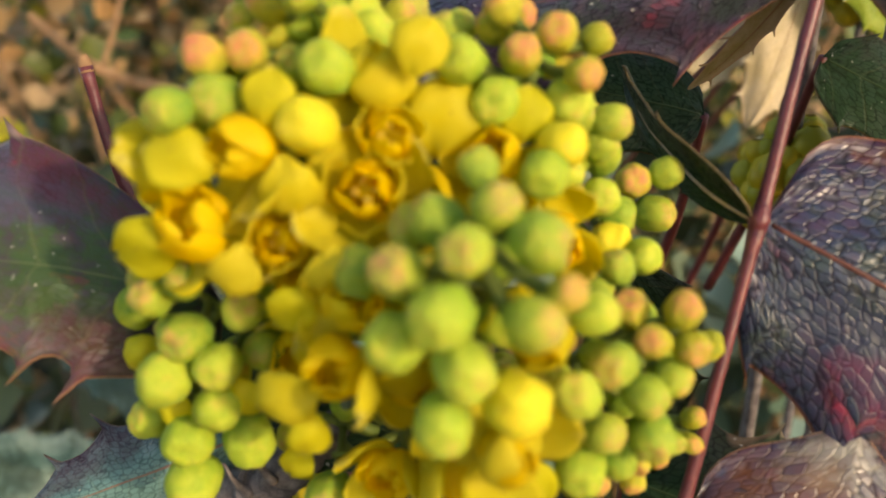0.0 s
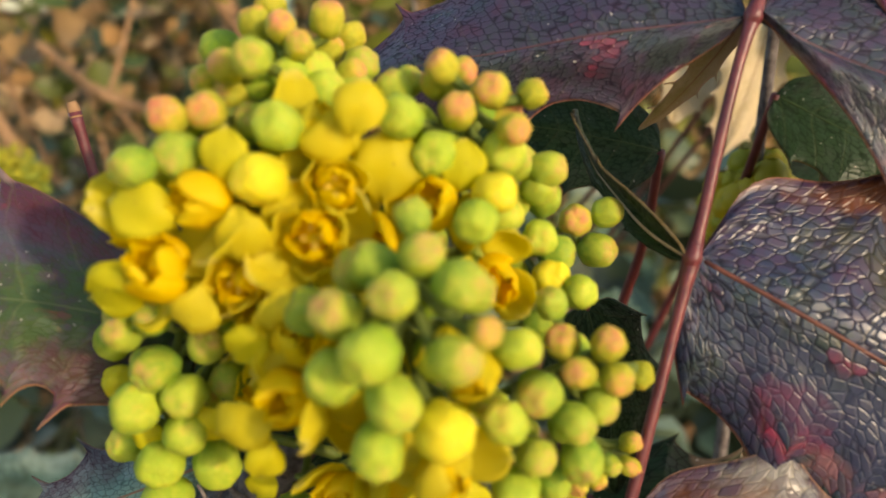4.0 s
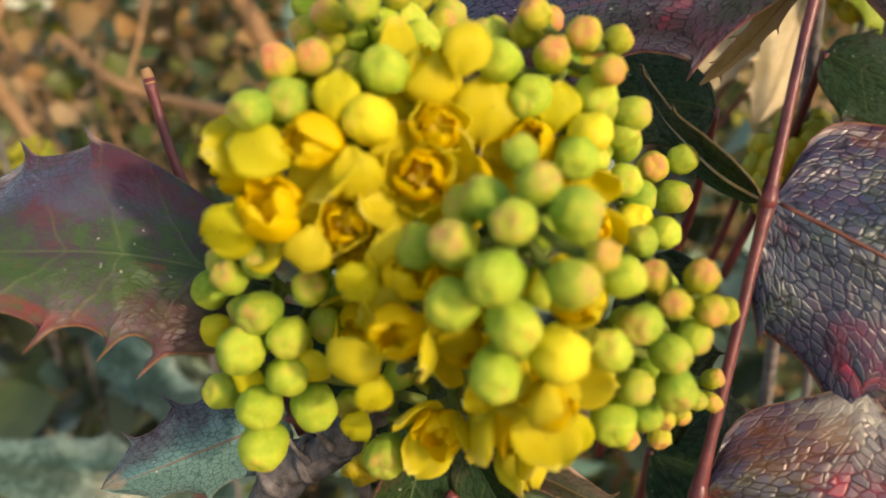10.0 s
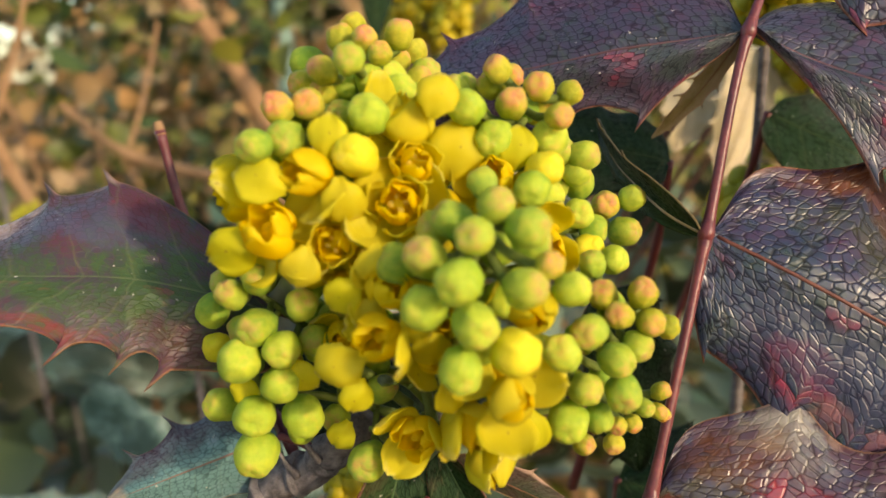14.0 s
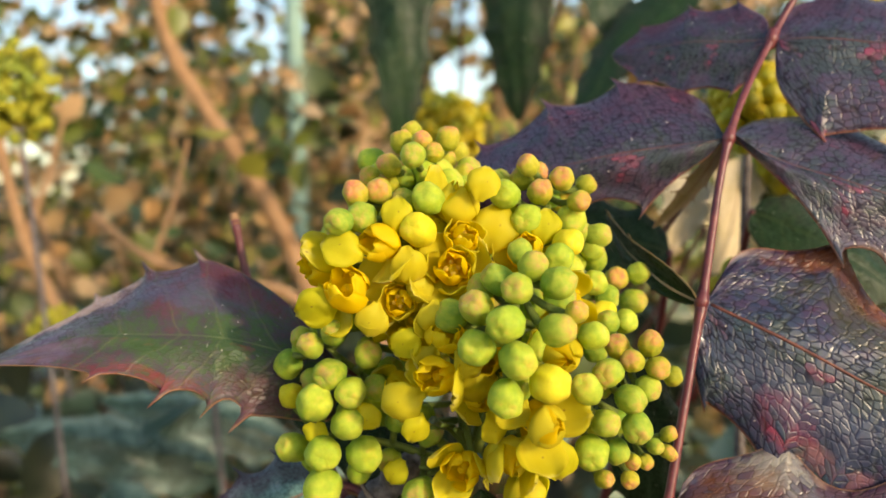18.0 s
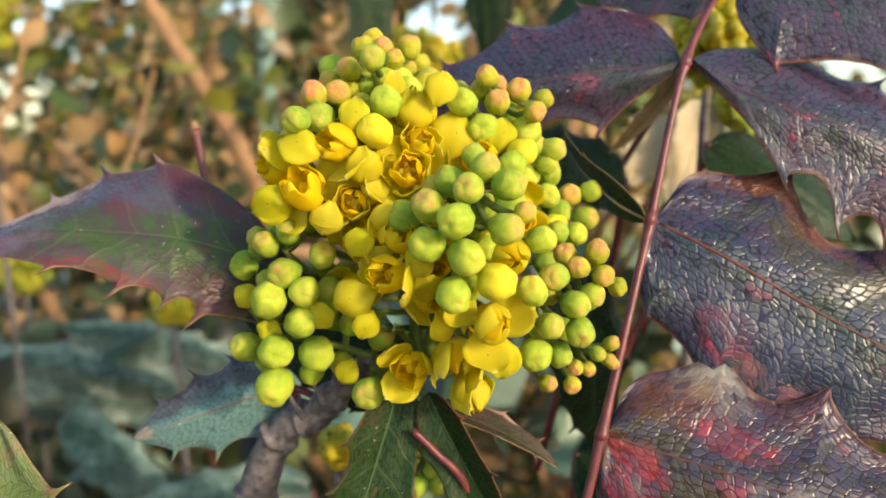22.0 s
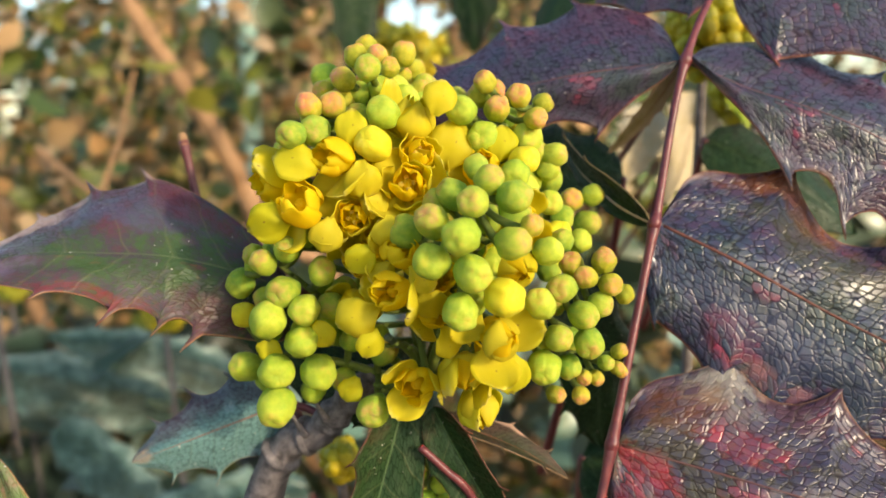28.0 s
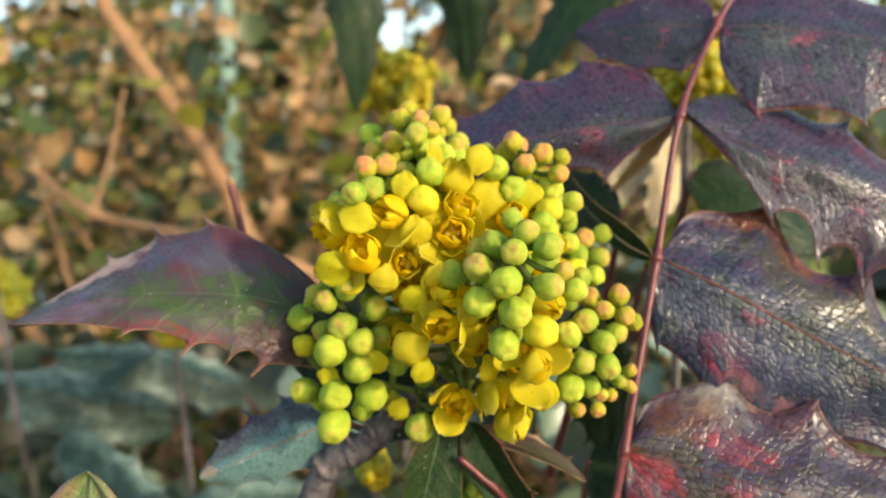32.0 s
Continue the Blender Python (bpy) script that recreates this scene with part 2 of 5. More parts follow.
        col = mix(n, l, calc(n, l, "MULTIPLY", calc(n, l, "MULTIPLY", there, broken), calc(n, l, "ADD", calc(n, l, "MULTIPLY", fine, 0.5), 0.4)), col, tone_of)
    l.new(col, b.inputs["Base Color"])
    l.new(calc(n, l, "ADD", calc(n, l, "ADD", calc(n, l, "MULTIPLY", patchy, 0.30), rough - 0.13), calc(n, l, "MULTIPLY", net, 0.35)), b.inputs["Roughness"])
    l.new(calc(n, l, "MULTIPLY", calc(n, l, "SUBTRACT", 1.0, calc(n, l, "MULTIPLY", net, 0.85)), gloss), b.inputs["Specular IOR Level"])
    h = calc(n, l, "MULTIPLY", calc(n, l, "MINIMUM", calc(n, l, "MULTIPLY", edge_cell.outputs["Distance"], 7.0), 1.0), 0.9 * web)
    h = calc(n, l, "ADD", h, calc(n, l, "MULTIPLY", tint.outputs[2], 0.35 * web))
    h = calc(n, l, "SUBTRACT", h, calc(n, l, "MULTIPLY", lateral, 0.5))
    h = calc(n, l, "ADD", h, calc(n, l, "MULTIPLY", fine, 0.12))
    h = calc(n, l, "ADD", h, calc(n, l, "MULTIPLY", patchy, 0.3))
    bump(n, l, b, h, cells, 0.00042)
    return m


LEAF_WINE = leaf_material("wine_leaf", (0.034, 0.046, 0.050), (0.050, 0.038, 0.074), (0.074, 0.026, 0.054), (0.44, 0.030, 0.080), 0.30, 0.615, 0.0, 0.35, 0.0, 0.32, 0.1, 0.75, 0.12, (), 0.75, (0.010, 0.008, 0.014), (38.0, 15.0), (0.13, 0.045, 0.045), (0.42, 0.17, 0.10))
# sky reflection put into the colour: bluer violet, slate-blue patch on the lower half
LEAF_CELLS = leaf_material("ridged_wine_leaf", (0.030, 0.046, 0.048), (0.030, 0.040, 0.082), (0.054, 0.028, 0.064), (0.34, 0.034, 0.070), 0.28, 0.635, 0.0, 0.45, 0.0, 0.34, 0.12, 0.55, 0.12, ((0.30, -0.62, 0.10, 0.28, (0.40, 0.030, 0.07), 0.0), (0.45, -0.85, 0.12, 0.2, (0.42, 0.17, 0.19), 0.0), (0.30, 0.85, 0.22, 0.20, (0.20, 0.060, 0.016), 0.5), (0.50, 0.55, 0.36, 0.34, (0.060, 0.056, 0.022), 0.5), (0.42, -0.42, 0.40, 0.30, (0.034, 0.044, 0.090), 0.8)), 0.85, (0.008, 0.008, 0.012), (38.0, 15.0), (0.18, 0.055, 0.035), (0.44, 0.16, 0.07))
LEAF_MIX = leaf_material("green_wine_leaf", (0.042, 0.086, 0.026), (0.060, 0.046, 0.056), (0.105, 0.030, 0.048), (0.40, 0.036, 0.046), 0.40, 0.64, 0.0, 0.6, 0.04, 0.36, 0.30, 0.42, 0.15, (
    # second patch: blue-grey sky sheen of the upper half, painted in
    (0.84, -0.20, 0.18, 0.90, (0.17, 0.12, 0.19), 0.4), (0.48, 0.55, 0.26, 0.30, (0.090, 0.085, 0.140), 0.5), (0.40, -0.35, 0.22, 0.25, (0.036, 0.070, 0.022), 0.3), (0.52, -0.88, 0.26, 0.17, (0.24, 0.022, 0.028), 0.15), (0.22, -0.70, 0.14, 0.30, (0.070, 0.014, 0.018), 0.8),
    (0.30, 0.72, 0.14, 0.24, (0.12, 0.020, 0.030), 0.3), (0.80, 0.88, 0.20, 0.40, (0.74, 0.47, 0.35), 1.0)), 0.36, (0.13, 0.15, 0.08), (44.0, 17.0), (0.11, 0.14, 0.06))
LEAF_SPECKLED = leaf_material("speckled_leaf", (0.052, 0.040, 0.026), (0.040, 0.036, 0.070), (0.074, 0.030, 0.044), (0.40, 0.028, 0.050), 0.28, 0.61, 0.26, 0.5, 0.0, 0.34, 0.14, 0.55, 0.15, ((0.22, 0.80, 0.12, 0.26, (0.40, 0.37, 0.30), 0.2), (0.08, -0.35, 0.10, 0.5, (0.46, 0.022, 0.045), 0.0), (0.30, 0.35, 0.14, 0.22, (0.40, 0.025, 0.05), 0.0), (0.12, 0.55, 0.14, 0.34, (0.15, 0.052, 0.018), 0.3)), 0.7, (0.010, 0.008, 0.010), (38.0, 15.0), (0.14, 0.05, 0.04))
LEAF_GREEN = leaf_material("green_leaf", (0.016, 0.046, 0.014), (0.020, 0.048, 0.020), (0.034, 0.044, 0.028), (0.10, 0.06, 0.03), 0.42, 0.80, 0.0, 0.3, 0.1, 0.2, 0.14, 0.28, rib_tone=(0.05, 0.08, 0.03), rim_tone=(0.16, 0.11, 0.05))
LEAF_FRESH = leaf_material("fresh_green_leaf", (0.012, 0.038, 0.008), (0.017, 0.045, 0.010), (0.045, 0.038, 0.014), (0.22, 0.05, 0.03), 0.45, 0.66, 0.0, 0.5, 0.1, 0.2, 0.2, 0.25, 0.5, rib_tone=(0.08, 0.14, 0.05), rim_tone=(0.22, 0.07, 0.05))
LEAF_OLIVE = leaf_material("olive_leaf", (0.040, 0.046, 0.018), (0.055, 0.048, 0.026), (0.085, 0.050, 0.034), (0.16, 0.06, 0.04), 0.42, 0.70, 0.0, 0.8, 0.0, 0.3, 0.2, 0.3, 0.3, rim_tone=(0.50, 0.32, 0.18))
# sunlight on the lower half put into the pale tones; upper half dark wine
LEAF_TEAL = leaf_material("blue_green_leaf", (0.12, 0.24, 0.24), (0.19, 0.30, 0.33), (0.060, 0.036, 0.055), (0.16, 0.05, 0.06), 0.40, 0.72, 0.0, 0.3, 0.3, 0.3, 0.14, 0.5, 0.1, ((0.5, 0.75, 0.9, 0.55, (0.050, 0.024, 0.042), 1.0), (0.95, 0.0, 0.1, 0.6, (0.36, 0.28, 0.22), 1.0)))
# lightened green: the sun on the near leaf is put into its colour
LEAF_NEAR = leaf_material("sun_painted_leaf", (0.14, 0.20, 0.06), (0.17, 0.19, 0.08), (0.26, 0.13, 0.09), (0.46, 0.06, 0.05), 0.36, 0.66, 0.35, 0.5, 0.1, 0.5, 0.2, 0.5, 0.5, (), 0.4, (0.06, 0.09, 0.03))
# palest tones stand in for sky reflected on glossy blue-green leaves
LEAF_PALE = leaf_material("sheen_painted_leaf", (0.018, 0.052, 0.032), (0.085, 0.155, 0.125), (0.22, 0.32, 0.27), (0.16, 0.10, 0.06), 0.32, 0.80, 0.0, 0.3, 0.1, 0.2, 0.1, 0.5, rib_tone=(0.10, 0.15, 0.10), rim_tone=(0.20, 0.16, 0.10))
LEAF_LIME = leaf_material("lime_leaf", (0.24, 0.33, 0.03), (0.32, 0.38, 0.04), (0.36, 0.34, 0.06), (0.30, 0.30, 0.05), 0.5, 0.80, 0.0, 0.2, 0.1, 0.2, 0.2, 0.3, 0.1, (), 0.2, rib_tone=(0.30, 0.36, 0.08), rim_tone=(0.34, 0.34, 0.08))
LEAF_STRAW = leaf_material("straw_leaf", (0.26, 0.20, 0.07), (0.34, 0.25, 0.11), (0.42, 0.30, 0.17), (0.40, 0.26, 0.12), 0.6, 0.70, 0.2, 0.4, 0.0, 0.1, 0.1, 0.2, 0.1, (), 0.1)
LEAF_BEIGE = leaf_material("beige_leaf", (0.66, 0.54, 0.32), (0.72, 0.60, 0.40), (0.76, 0.64, 0.46), (0.60, 0.44, 0.26), 0.6, 0.70, 0.2, 0.4, 0.0, 0.1, 0.1, 0.2, 0.1, (), 0.1)


def plain(name, low, high, scale, rough=0.6, spec=0.3, relief=0.0004):
    m, n, l, b = material(name, rough, spec)
    o = n.new("ShaderNodeTexCoord").outputs["Object"]
    a = noise_tex(n, l, o, scale, 5)
    c = noise_tex(n, l, o, scale * 7, 3)
    f = calc(n, l, "ADD", calc(n, l, "MULTIPLY", a, 0.75), calc(n, l, "MULTIPLY", c, 0.25))
    l.new(ramp(n, l, f, [(0.3, low), (0.7, high)]), b.inputs["Base Color"])
    bump(n, l, b, f, 0.5, relief)
    return m


def varied(name, colours, rough=0.5, spec=0.4):
    """For joined leaves: each island its own tone."""
    m, n, l, b = material(name, rough, spec)
    r = n.new("ShaderNodeNewGeometry").outputs["Random Per Island"]
    o = n.new("ShaderNodeTexCoord").outputs["Object"]
    stops = [((k + 0.5) / len(colours), c) for k, c in enumerate(colours)]
    col = ramp(n, l, r, stops)
    col = mix(n, l, calc(n, l, "MULTIPLY", noise_tex(n, l, o, 120, 4), 0.35), col, (0.05, 0.04, 0.02))
    l.new(col, b.inputs["Base Color"])
    return m


STALK_GREEN = plain("green_stalk", (0.10, 0.16, 0.03), (0.22, 0.26, 0.05), 500, 0.5)
RIB = plain("brown_red_midrib", (0.085, 0.028, 0.024), (0.18, 0.060, 0.040), 400, 0.45)
RIB_PALE = plain("pale_tan_midrib", (0.42, 0.30, 0.20), (0.62, 0.48, 0.36), 400, 0.5)
RACHIS_RED = plain("wine_red_stalk", (0.095, 0.022, 0.032), (0.235, 0.055, 0.055), 350, 0.35, 0.5)
BARK = plain("grey_brown_bark", (0.055, 0.048, 0.050), (0.31, 0.27, 0.27), 420, 0.8, 0.2, 0.0016)
TWIG = plain("tan_twig_bark", (0.26, 0.14, 0.065), (0.52, 0.31, 0.17), 120, 0.8, 0.2, 0.001)
SOIL = plain("leaf_litter_soil", (0.05, 0.032, 0.018), (0.20, 0.12, 0.06), 14, 0.95, 0.1, 0.01)
TEAL = plain("pale_teal_paint", (0.24, 0.40, 0.33), (0.36, 0.52, 0.45), 30, 0.5)

# ---- geometry helpers ----
BASE = Vector((0.0, 0.0, 0.8))
PLACED = {}


def W(x, y, z):
    """Centimetres round the flower cluster's middle, to metres in the world."""
    return Vector((x * 0.01, y * 0.01, z * 0.01)) + BASE


def put(ob, parent, m):
    if parent is not None:
        ob.parent = parent
        ob.matrix_basis = PLACED[parent.name].inverted() @ m
    else:
        ob.matrix_basis = m
    PLACED[ob.name] = m.copy()
    return ob


def thing(name, place, label, category, group="", kind=""):
    return tagged(put(new(name), None, Matrix.Translation(place)), label, category, group, kind)


def mesh_of(name, verts, faces, mat, uvs=None, smooth=True):
    me = bpy.data.meshes.new(name)
    me.from_pydata([tuple(v) for v in verts], [], faces)
    me.materials.append(mat)
    if smooth:
        me.polygons.foreach_set("use_smooth", [True] * len(me.polygons))
    if uvs is not None:
        lay = me.uv_layers.new(name="UVMap")
        for loop in me.loops:
            lay.data[loop.index].uv = uvs[loop.vertex_index]
    me.update()
    return me


def part(name, me, parent, m=None, label=""):
    ob = put(new(name, me), parent, m if m is not None else PLACED[parent.name])
    return tagged(ob, label)


def spline(points, steps):
    """Catmull-Rom through the points."""
    pts = [Vector(p) for p in points]
    pts = [pts[0] * 2 - pts[1]] + pts + [pts[-1] * 2 - pts[-2]]
    out = []
    for i in range(1, len(pts) - 2):
        a, b, c, d = pts[i - 1:i + 3]
        for k in range(steps):
            t = k / steps
            out.append(0.5 * ((2 * b) + (c - a) * t + (2 * a - 5 * b + 4 * c - d) * t * t + (3 * b - a - 3 * c + d) * t ** 3))
    out.append(pts[-2])
    return out


def tube_data(points, r0, r1, sides=8, steps=6, knots=0.0, verts=None, faces=None, swell=()):
    line = spline(points, steps)
    verts = [] if verts is None else verts
    faces = [] if faces is None else faces
    start, n = len(verts), len(line)
    side = Vector((0.31, 0.82, 0.48))
    for i, p in enumerate(line):
        d = (line[min(i + 1, n - 1)] - line[max(i - 1, 0)]).normalized()
        a = d.cross(side).normalized()
        b = d.cross(a)
        u = i / (n - 1)
        r = r0 + (r1 - r0) * u
        r *= 1 + knots * noise.noise(p * 300)
        for at, gain, wide in swell:
            r *= 1 + gain * math.exp(-((u - at) / wide) ** 2)
        for k in range(sides):
            w = 2 * math.pi * k / sides
            verts.append(p + (a * math.cos(w) + b * math.sin(w)) * r)
    for i in range(n - 1):
        for k in range(sides):
            q = start + i * sides
            faces.append((q + k, q + (k + 1) % sides, q + sides + (k + 1) % sides, q + sides + k))
    faces.append(tuple(start + k for k in reversed(range(sides))))
    faces.append(tuple(start + (n - 1) * sides + k for k in range(sides)))
    return verts, faces


def tube(name, points, r0, r1, mat, parent, label="", sides=8, steps=6, knots=0.0, swell=()):
    """A tapered stalk along points of the world."""
    back = PLACED[parent.name].inverted()
    v, f = tube_data([Vector(p) for p in points], r0, r1, sides, steps, knots, swell=swell)
    scale = Matrix(PLACED[parent.name])
    return part(name, mesh_of(name, [back @ p for p in v], f, mat), parent, scale, label)


def facing(at, ahead, up=(0, 0, 1), size=1.0):
    """A pose whose local z looks along ahead."""
    z = Vector(ahead).normalized()
    x = Vector(up).cross(z)
    x = x.normalized() if x.length > 1e-4 else Vector((1, 0, 0))
    y = z.cross(x)
    m = Matrix((x, y, z)).transposed().to_4x4()
    return Matrix.Translation(at) @ m @ Matrix.Diagonal((size, size, size, 1))


# ---- leaves ----
def leaflet(name, base, tip, across, width, mat, parent, label="", teeth=4, fold=0.2, arch=0.08, wave=0.06, spine=0.2, seed=1, peak=0.42, taper=0.75, twist=0.0, spines=None, needle=0.0011, full=0.42, shape=None, lift=0.0, rib_mat=None, lower=1.0, low_fold=None):
    """A holly-like leaflet from base to tip; across points to its upper margin. width: half its width, metres. fold: how far the halves rise; arch: how far the midrib bows towards its face.
    spines: where along the upper and the lower margin the spines stand, 0 to 1; the margin swings in between them by the share spine. lower: the lower half's width as a share of the upper half's; low_fold: its own fold."""
    base, tip = Vector(base), Vector(tip)
    rib_mat = rib_mat or mat
    rib = tip - base
    length = rib.length
    e = rib.normalized()
    a = Vector(across)
    a = (a - e * a.dot(e)).normalized()
    nrm = e.cross(a)
    if nrm.y > 0:
        nrm = -nrm
    rs = random.Random(seed)
    if spines is None:
        spines = [[(k + 0.75 + rs.uniform(-0.2, 0.2)) / (teeth + 0.6) for k in range(teeth)] for _ in range(2)]
    us = sorted([k / 64 for k in range(65)] + [p + d for row in spines for p in row for d in (-0.012, -0.006, 0.0, 0.006)])
    us = [u for k, u in enumerate(us) if k == 0 or u - us[k - 1] > 1e-4]
    reach = [[rs.uniform(0.7, 1.3) for _ in row] for row in spines]
    nv = 13
    origin = PLACED[parent.name].inverted()
    top, uvs = [], []
    for u in us:
        prof = (max(u, 0.0) ** full) * ((1 - min(u, 1.0)) ** taper) / (peak ** full * (1 - peak) ** taper)
        turn = Matrix.Rotation(radians(twist * (0.5 - u)), 3, e)
        au, nu_ = turn @ a, turn @ nrm
        margin = []
        for k_side, (row, far) in enumerate(zip(spines, reach)):
            if shape:
                f, g = shape[k_side]
                top_u = f / (f + g)
                prof = max(u, 0.0) ** f * (1 - min(u, 1.0)) ** g / (top_u ** f * (1 - top_u) ** g)
            stops = [0.0] + list(row) + [1.0]
            k = max(q for q in range(len(stops) - 1) if stops[q] <= u + 1e-9) if u < 1 else len(stops) - 2
            x = (u - stops[k]) / (stops[k + 1] - stops[k])
            swing = math.sin(math.pi * min(1.0, max(0.0, x))) ** 0.75 if k > 0 else 0.5 * math.sin(math.pi * x)
            near = min(range(len(row)), key=lambda q: abs(row[q] - u))
            off = (u - row[near]) / 0.012
            spike = max(0.0, 1 - abs(off)) ** 2.2 * needle * far[near]
            deep = spine[k_side] if isinstance(spine, tuple) else spine
            margin.append((width * (lower if k_side else 1.0) * prof * (1.0 - deep * swing), spike, swing))
        for j in range(-nv, nv + 1):
            v = j / nv
            w, spike, swing = margin[0 if v >= 0 else 1]
            lean = 0.9 * spike * abs(v) ** 12
            rise = arch * length * 4 * u * (1 - u)
            h = (low_fold if low_fold is not None and v < 0 else fold) * width * (abs(v) * w / max(width * prof, 1e-6)) ** 1.3 * prof
            w += spike * abs(v) ** 12
            h += wave * width * (0.5 - swing) * abs(v) ** 2.2 * prof
            h += 0.08 * width * noise.noise(Vector((u * 3.2 + seed, v * 2, seed)))
            h -= 0.020 * width * math.exp(-(v / 0.05) ** 2)
            q = abs((u * 7 - abs(v) * 1.4) % 1.0 - 0.5)
            h -= 0.010 * width * math.exp(-(q / 0.10) ** 2) * min(1, abs(v) * 5) * prof
            top.append(base + e * (u * length + lean) + au * (v * w) + nu_ * h + nrm * rise + Vector((0, 0, lift * 4 * u * (1 - u))))
            uvs.append((u, v))
    nu = len(us) - 1
    row = 2 * nv + 1
    count = len(top)
    low = [p - nrm * 0.00035 for p in top]
    faces = []
    for i in range(nu):
        for j in range(row - 1):
            q = i * row + j
            faces.append((q, q + row, q + row + 1, q + 1))
            faces.append((count + q, count + q + 1, count + q + row + 1, count + q + row))
        for j in (0, row - 1):
            q = i * row + j
            faces.append((q, q + row, count + q + row, count + q) if j else (q, count + q, count + q + row, q + row))
    me = mesh_of(name, [origin @ p for p in top + low], faces, mat, uvs + uvs)
    ob = part(name, me, parent, None, label)
    line = [top[i * row + nv] - nrm * 0.00012 for i in range(1, nu, 3)]
    tube("midrib", line, 0.00030 if rib_mat is mat else 0.00046, 0.00013, rib_mat, ob, "", 6, 2)
    return ob


right_leaf = thing("compound_leaf", W(3.4, -0.6, -3.9), "glossy wine-red and green spiny compound leaf beside the flowers", "leaf")
N0, N1, N2, N3 = W(3.55, 0.9, -4.45), W(4.72, 2.2, -0.45), W(5.6, 3.1, 2.75), W(7.0, 4.4, 4.9)
tube("rachis", [W(2.6, 0.2, -8.2), N0, N1, N2, N3, W(8.4, 4.9, 6.9)], 0.00095, 0.0007, RACHIS_RED, right_leaf, "wine-red jointed leaf stalk", 10, 10, 0.05, ((0.2, 0.45, 0.016), (0.4, 0.5, 0.016), (0.6, 0.5, 0.016), (0.8, 0.5, 0.016)))
RIGHT = Vector((0.0008, 0, 0))
for node_at in (N0, N1, N2, N3):
    tube("joint", [node_at + Vector((-0.0006, -0.0002, -0.0022)), node_at + Vector((-0.0001, -0.0002, 0.0)), node_at + Vector((0.0005, 0.0003, 0.0020))], 0.00092, 0.00085, RACHIS_RED, right_leaf, "swollen joint of the leaf stalk", 10, 6, 0.1, ((0.5, 0.55, 0.3),))
leaflet("leaflet", N1 + RIGHT, W(11.3, 0.7, -4.2), (0.46, 0.30, 0.85), 0.0272, LEAF_CELLS, right_leaf, "dark violet and green leaflet with raised cells and painted sky sheen", 4, -0.30, 0.03, 0.10, (0.40, 0.16), 3, spines=((0.26, 0.60, 0.82), (0.10, 0.32, 0.46, 0.66, 0.85)), shape=((0.36, 0.72), (0.40, 0.55)), needle=0.0018, rib_mat=RIB, lower=0.88)
leaflet("leaflet", N2 + RIGHT, W(12.2, 1.6, -0.6), (0.45, 0.5, 0.8), 0.0265, LEAF_WINE, right_leaf, "glossy violet leaflet", 4, -0.42, 0.03, 0.06, (0.24, 0.36), 5, spines=((0.26, 0.52, 0.76), (0.36, 0.54, 0.70, 0.84)), shape=((0.36, 0.75), (1.25, 0.62)), needle=0.0020, lower=0.70, low_fold=-0.55)
leaflet("leaflet", N0 + RIGHT, W(10.8, -0.6, -6.6), (0.25, 0.5, 0.9), 0.0240, LEAF_SPECKLED, right_leaf, "red speckled leaflet with dry patches", 4, -0.16, 0.04, 0.10, (0.30, 0.18), 8, spines=((0.24, 0.50, 0.76), (0.12, 0.36, 0.60, 0.80)), full=0.40, needle=0.0016, low_fold=-0.5)
leaflet("leaflet", N2 - RIGHT, W(-0.6, 4.8, 1.7), (-0.10, 0.5, 0.88), 0.0235, LEAF_WINE, right_leaf, "violet leaflet reaching behind the flowers", 3, -0.44, 0.06, 0.10, (0.14, 0.42), 11, spines=((0.30, 0.55, 0.8), (0.28, 0.56, 0.76, 0.90)), shape=((0.30, 0.75), (0.9, 0.80)), needle=0.0020, lower=0.56, low_fold=-0.95)
leaflet("leaflet", N1 - RIGHT, W(3.45, 5.0, 1.2), (-0.35, 0.75, 0.55), 0.0085, LEAF_GREEN, right_leaf, "small dark leaflet with a pale midrib", 3, 0.30, 0.10, 0.05, 0.10, 13, 0.45, 0.6, spines=((0.42, 0.75), (0.3, 0.6)), rib_mat=RIB_PALE, lower=0.35)
leaflet("leaflet", N3 + RIGHT, W(13.2, 3.0, 3.7), (0.1, 0.6, 0.8), 0.024, LEAF_WINE, right_leaf, "dark violet leaflet", 3, -0.28, 0.04, 0.06, 0.20, 15)
leaflet("leaflet", N3 - RIGHT, W(3.9, 6.3, 5.0), (-0.1, 0.5, 0.8), 0.0125, LEAF_WINE, right_leaf, "dark violet leaflet", 3, -0.28, 0.04, 0.06, 0.20, 17)

left_leaf = thing("compound_leaf", W(-3.0, 2.2, -0.9), "green and wine-red spiny leaf behind the flowers", "leaf")
leaflet("leaflet", W(-2.45, 2.3, -1.6), W(-9.2, 1.3, -0.98), (0.0, 0.74, 0.67), 0.0230, LEAF_MIX, left_leaf, "green leaflet flushed red along its spiny rim", 4, -0.22, 0.05, 0.03, (0.12, 0.17), 24, 0.32, 0.9, -70, ((0.42, 0.59, 0.75), (0.25, 0.34, 0.46, 0.64)), 0.0026, shape=((0.78, 0.42), (0.22, 0.80)), lift=0.0055, lower=0.60)
tube("leaf_stalk", [W(-2.45, 2.3, -1.5), W(-1.8, 2.5, -1.9), W(-1.4, 2.4, -2.8)], 0.0009, 0.0010, RACHIS_RED, left_leaf)

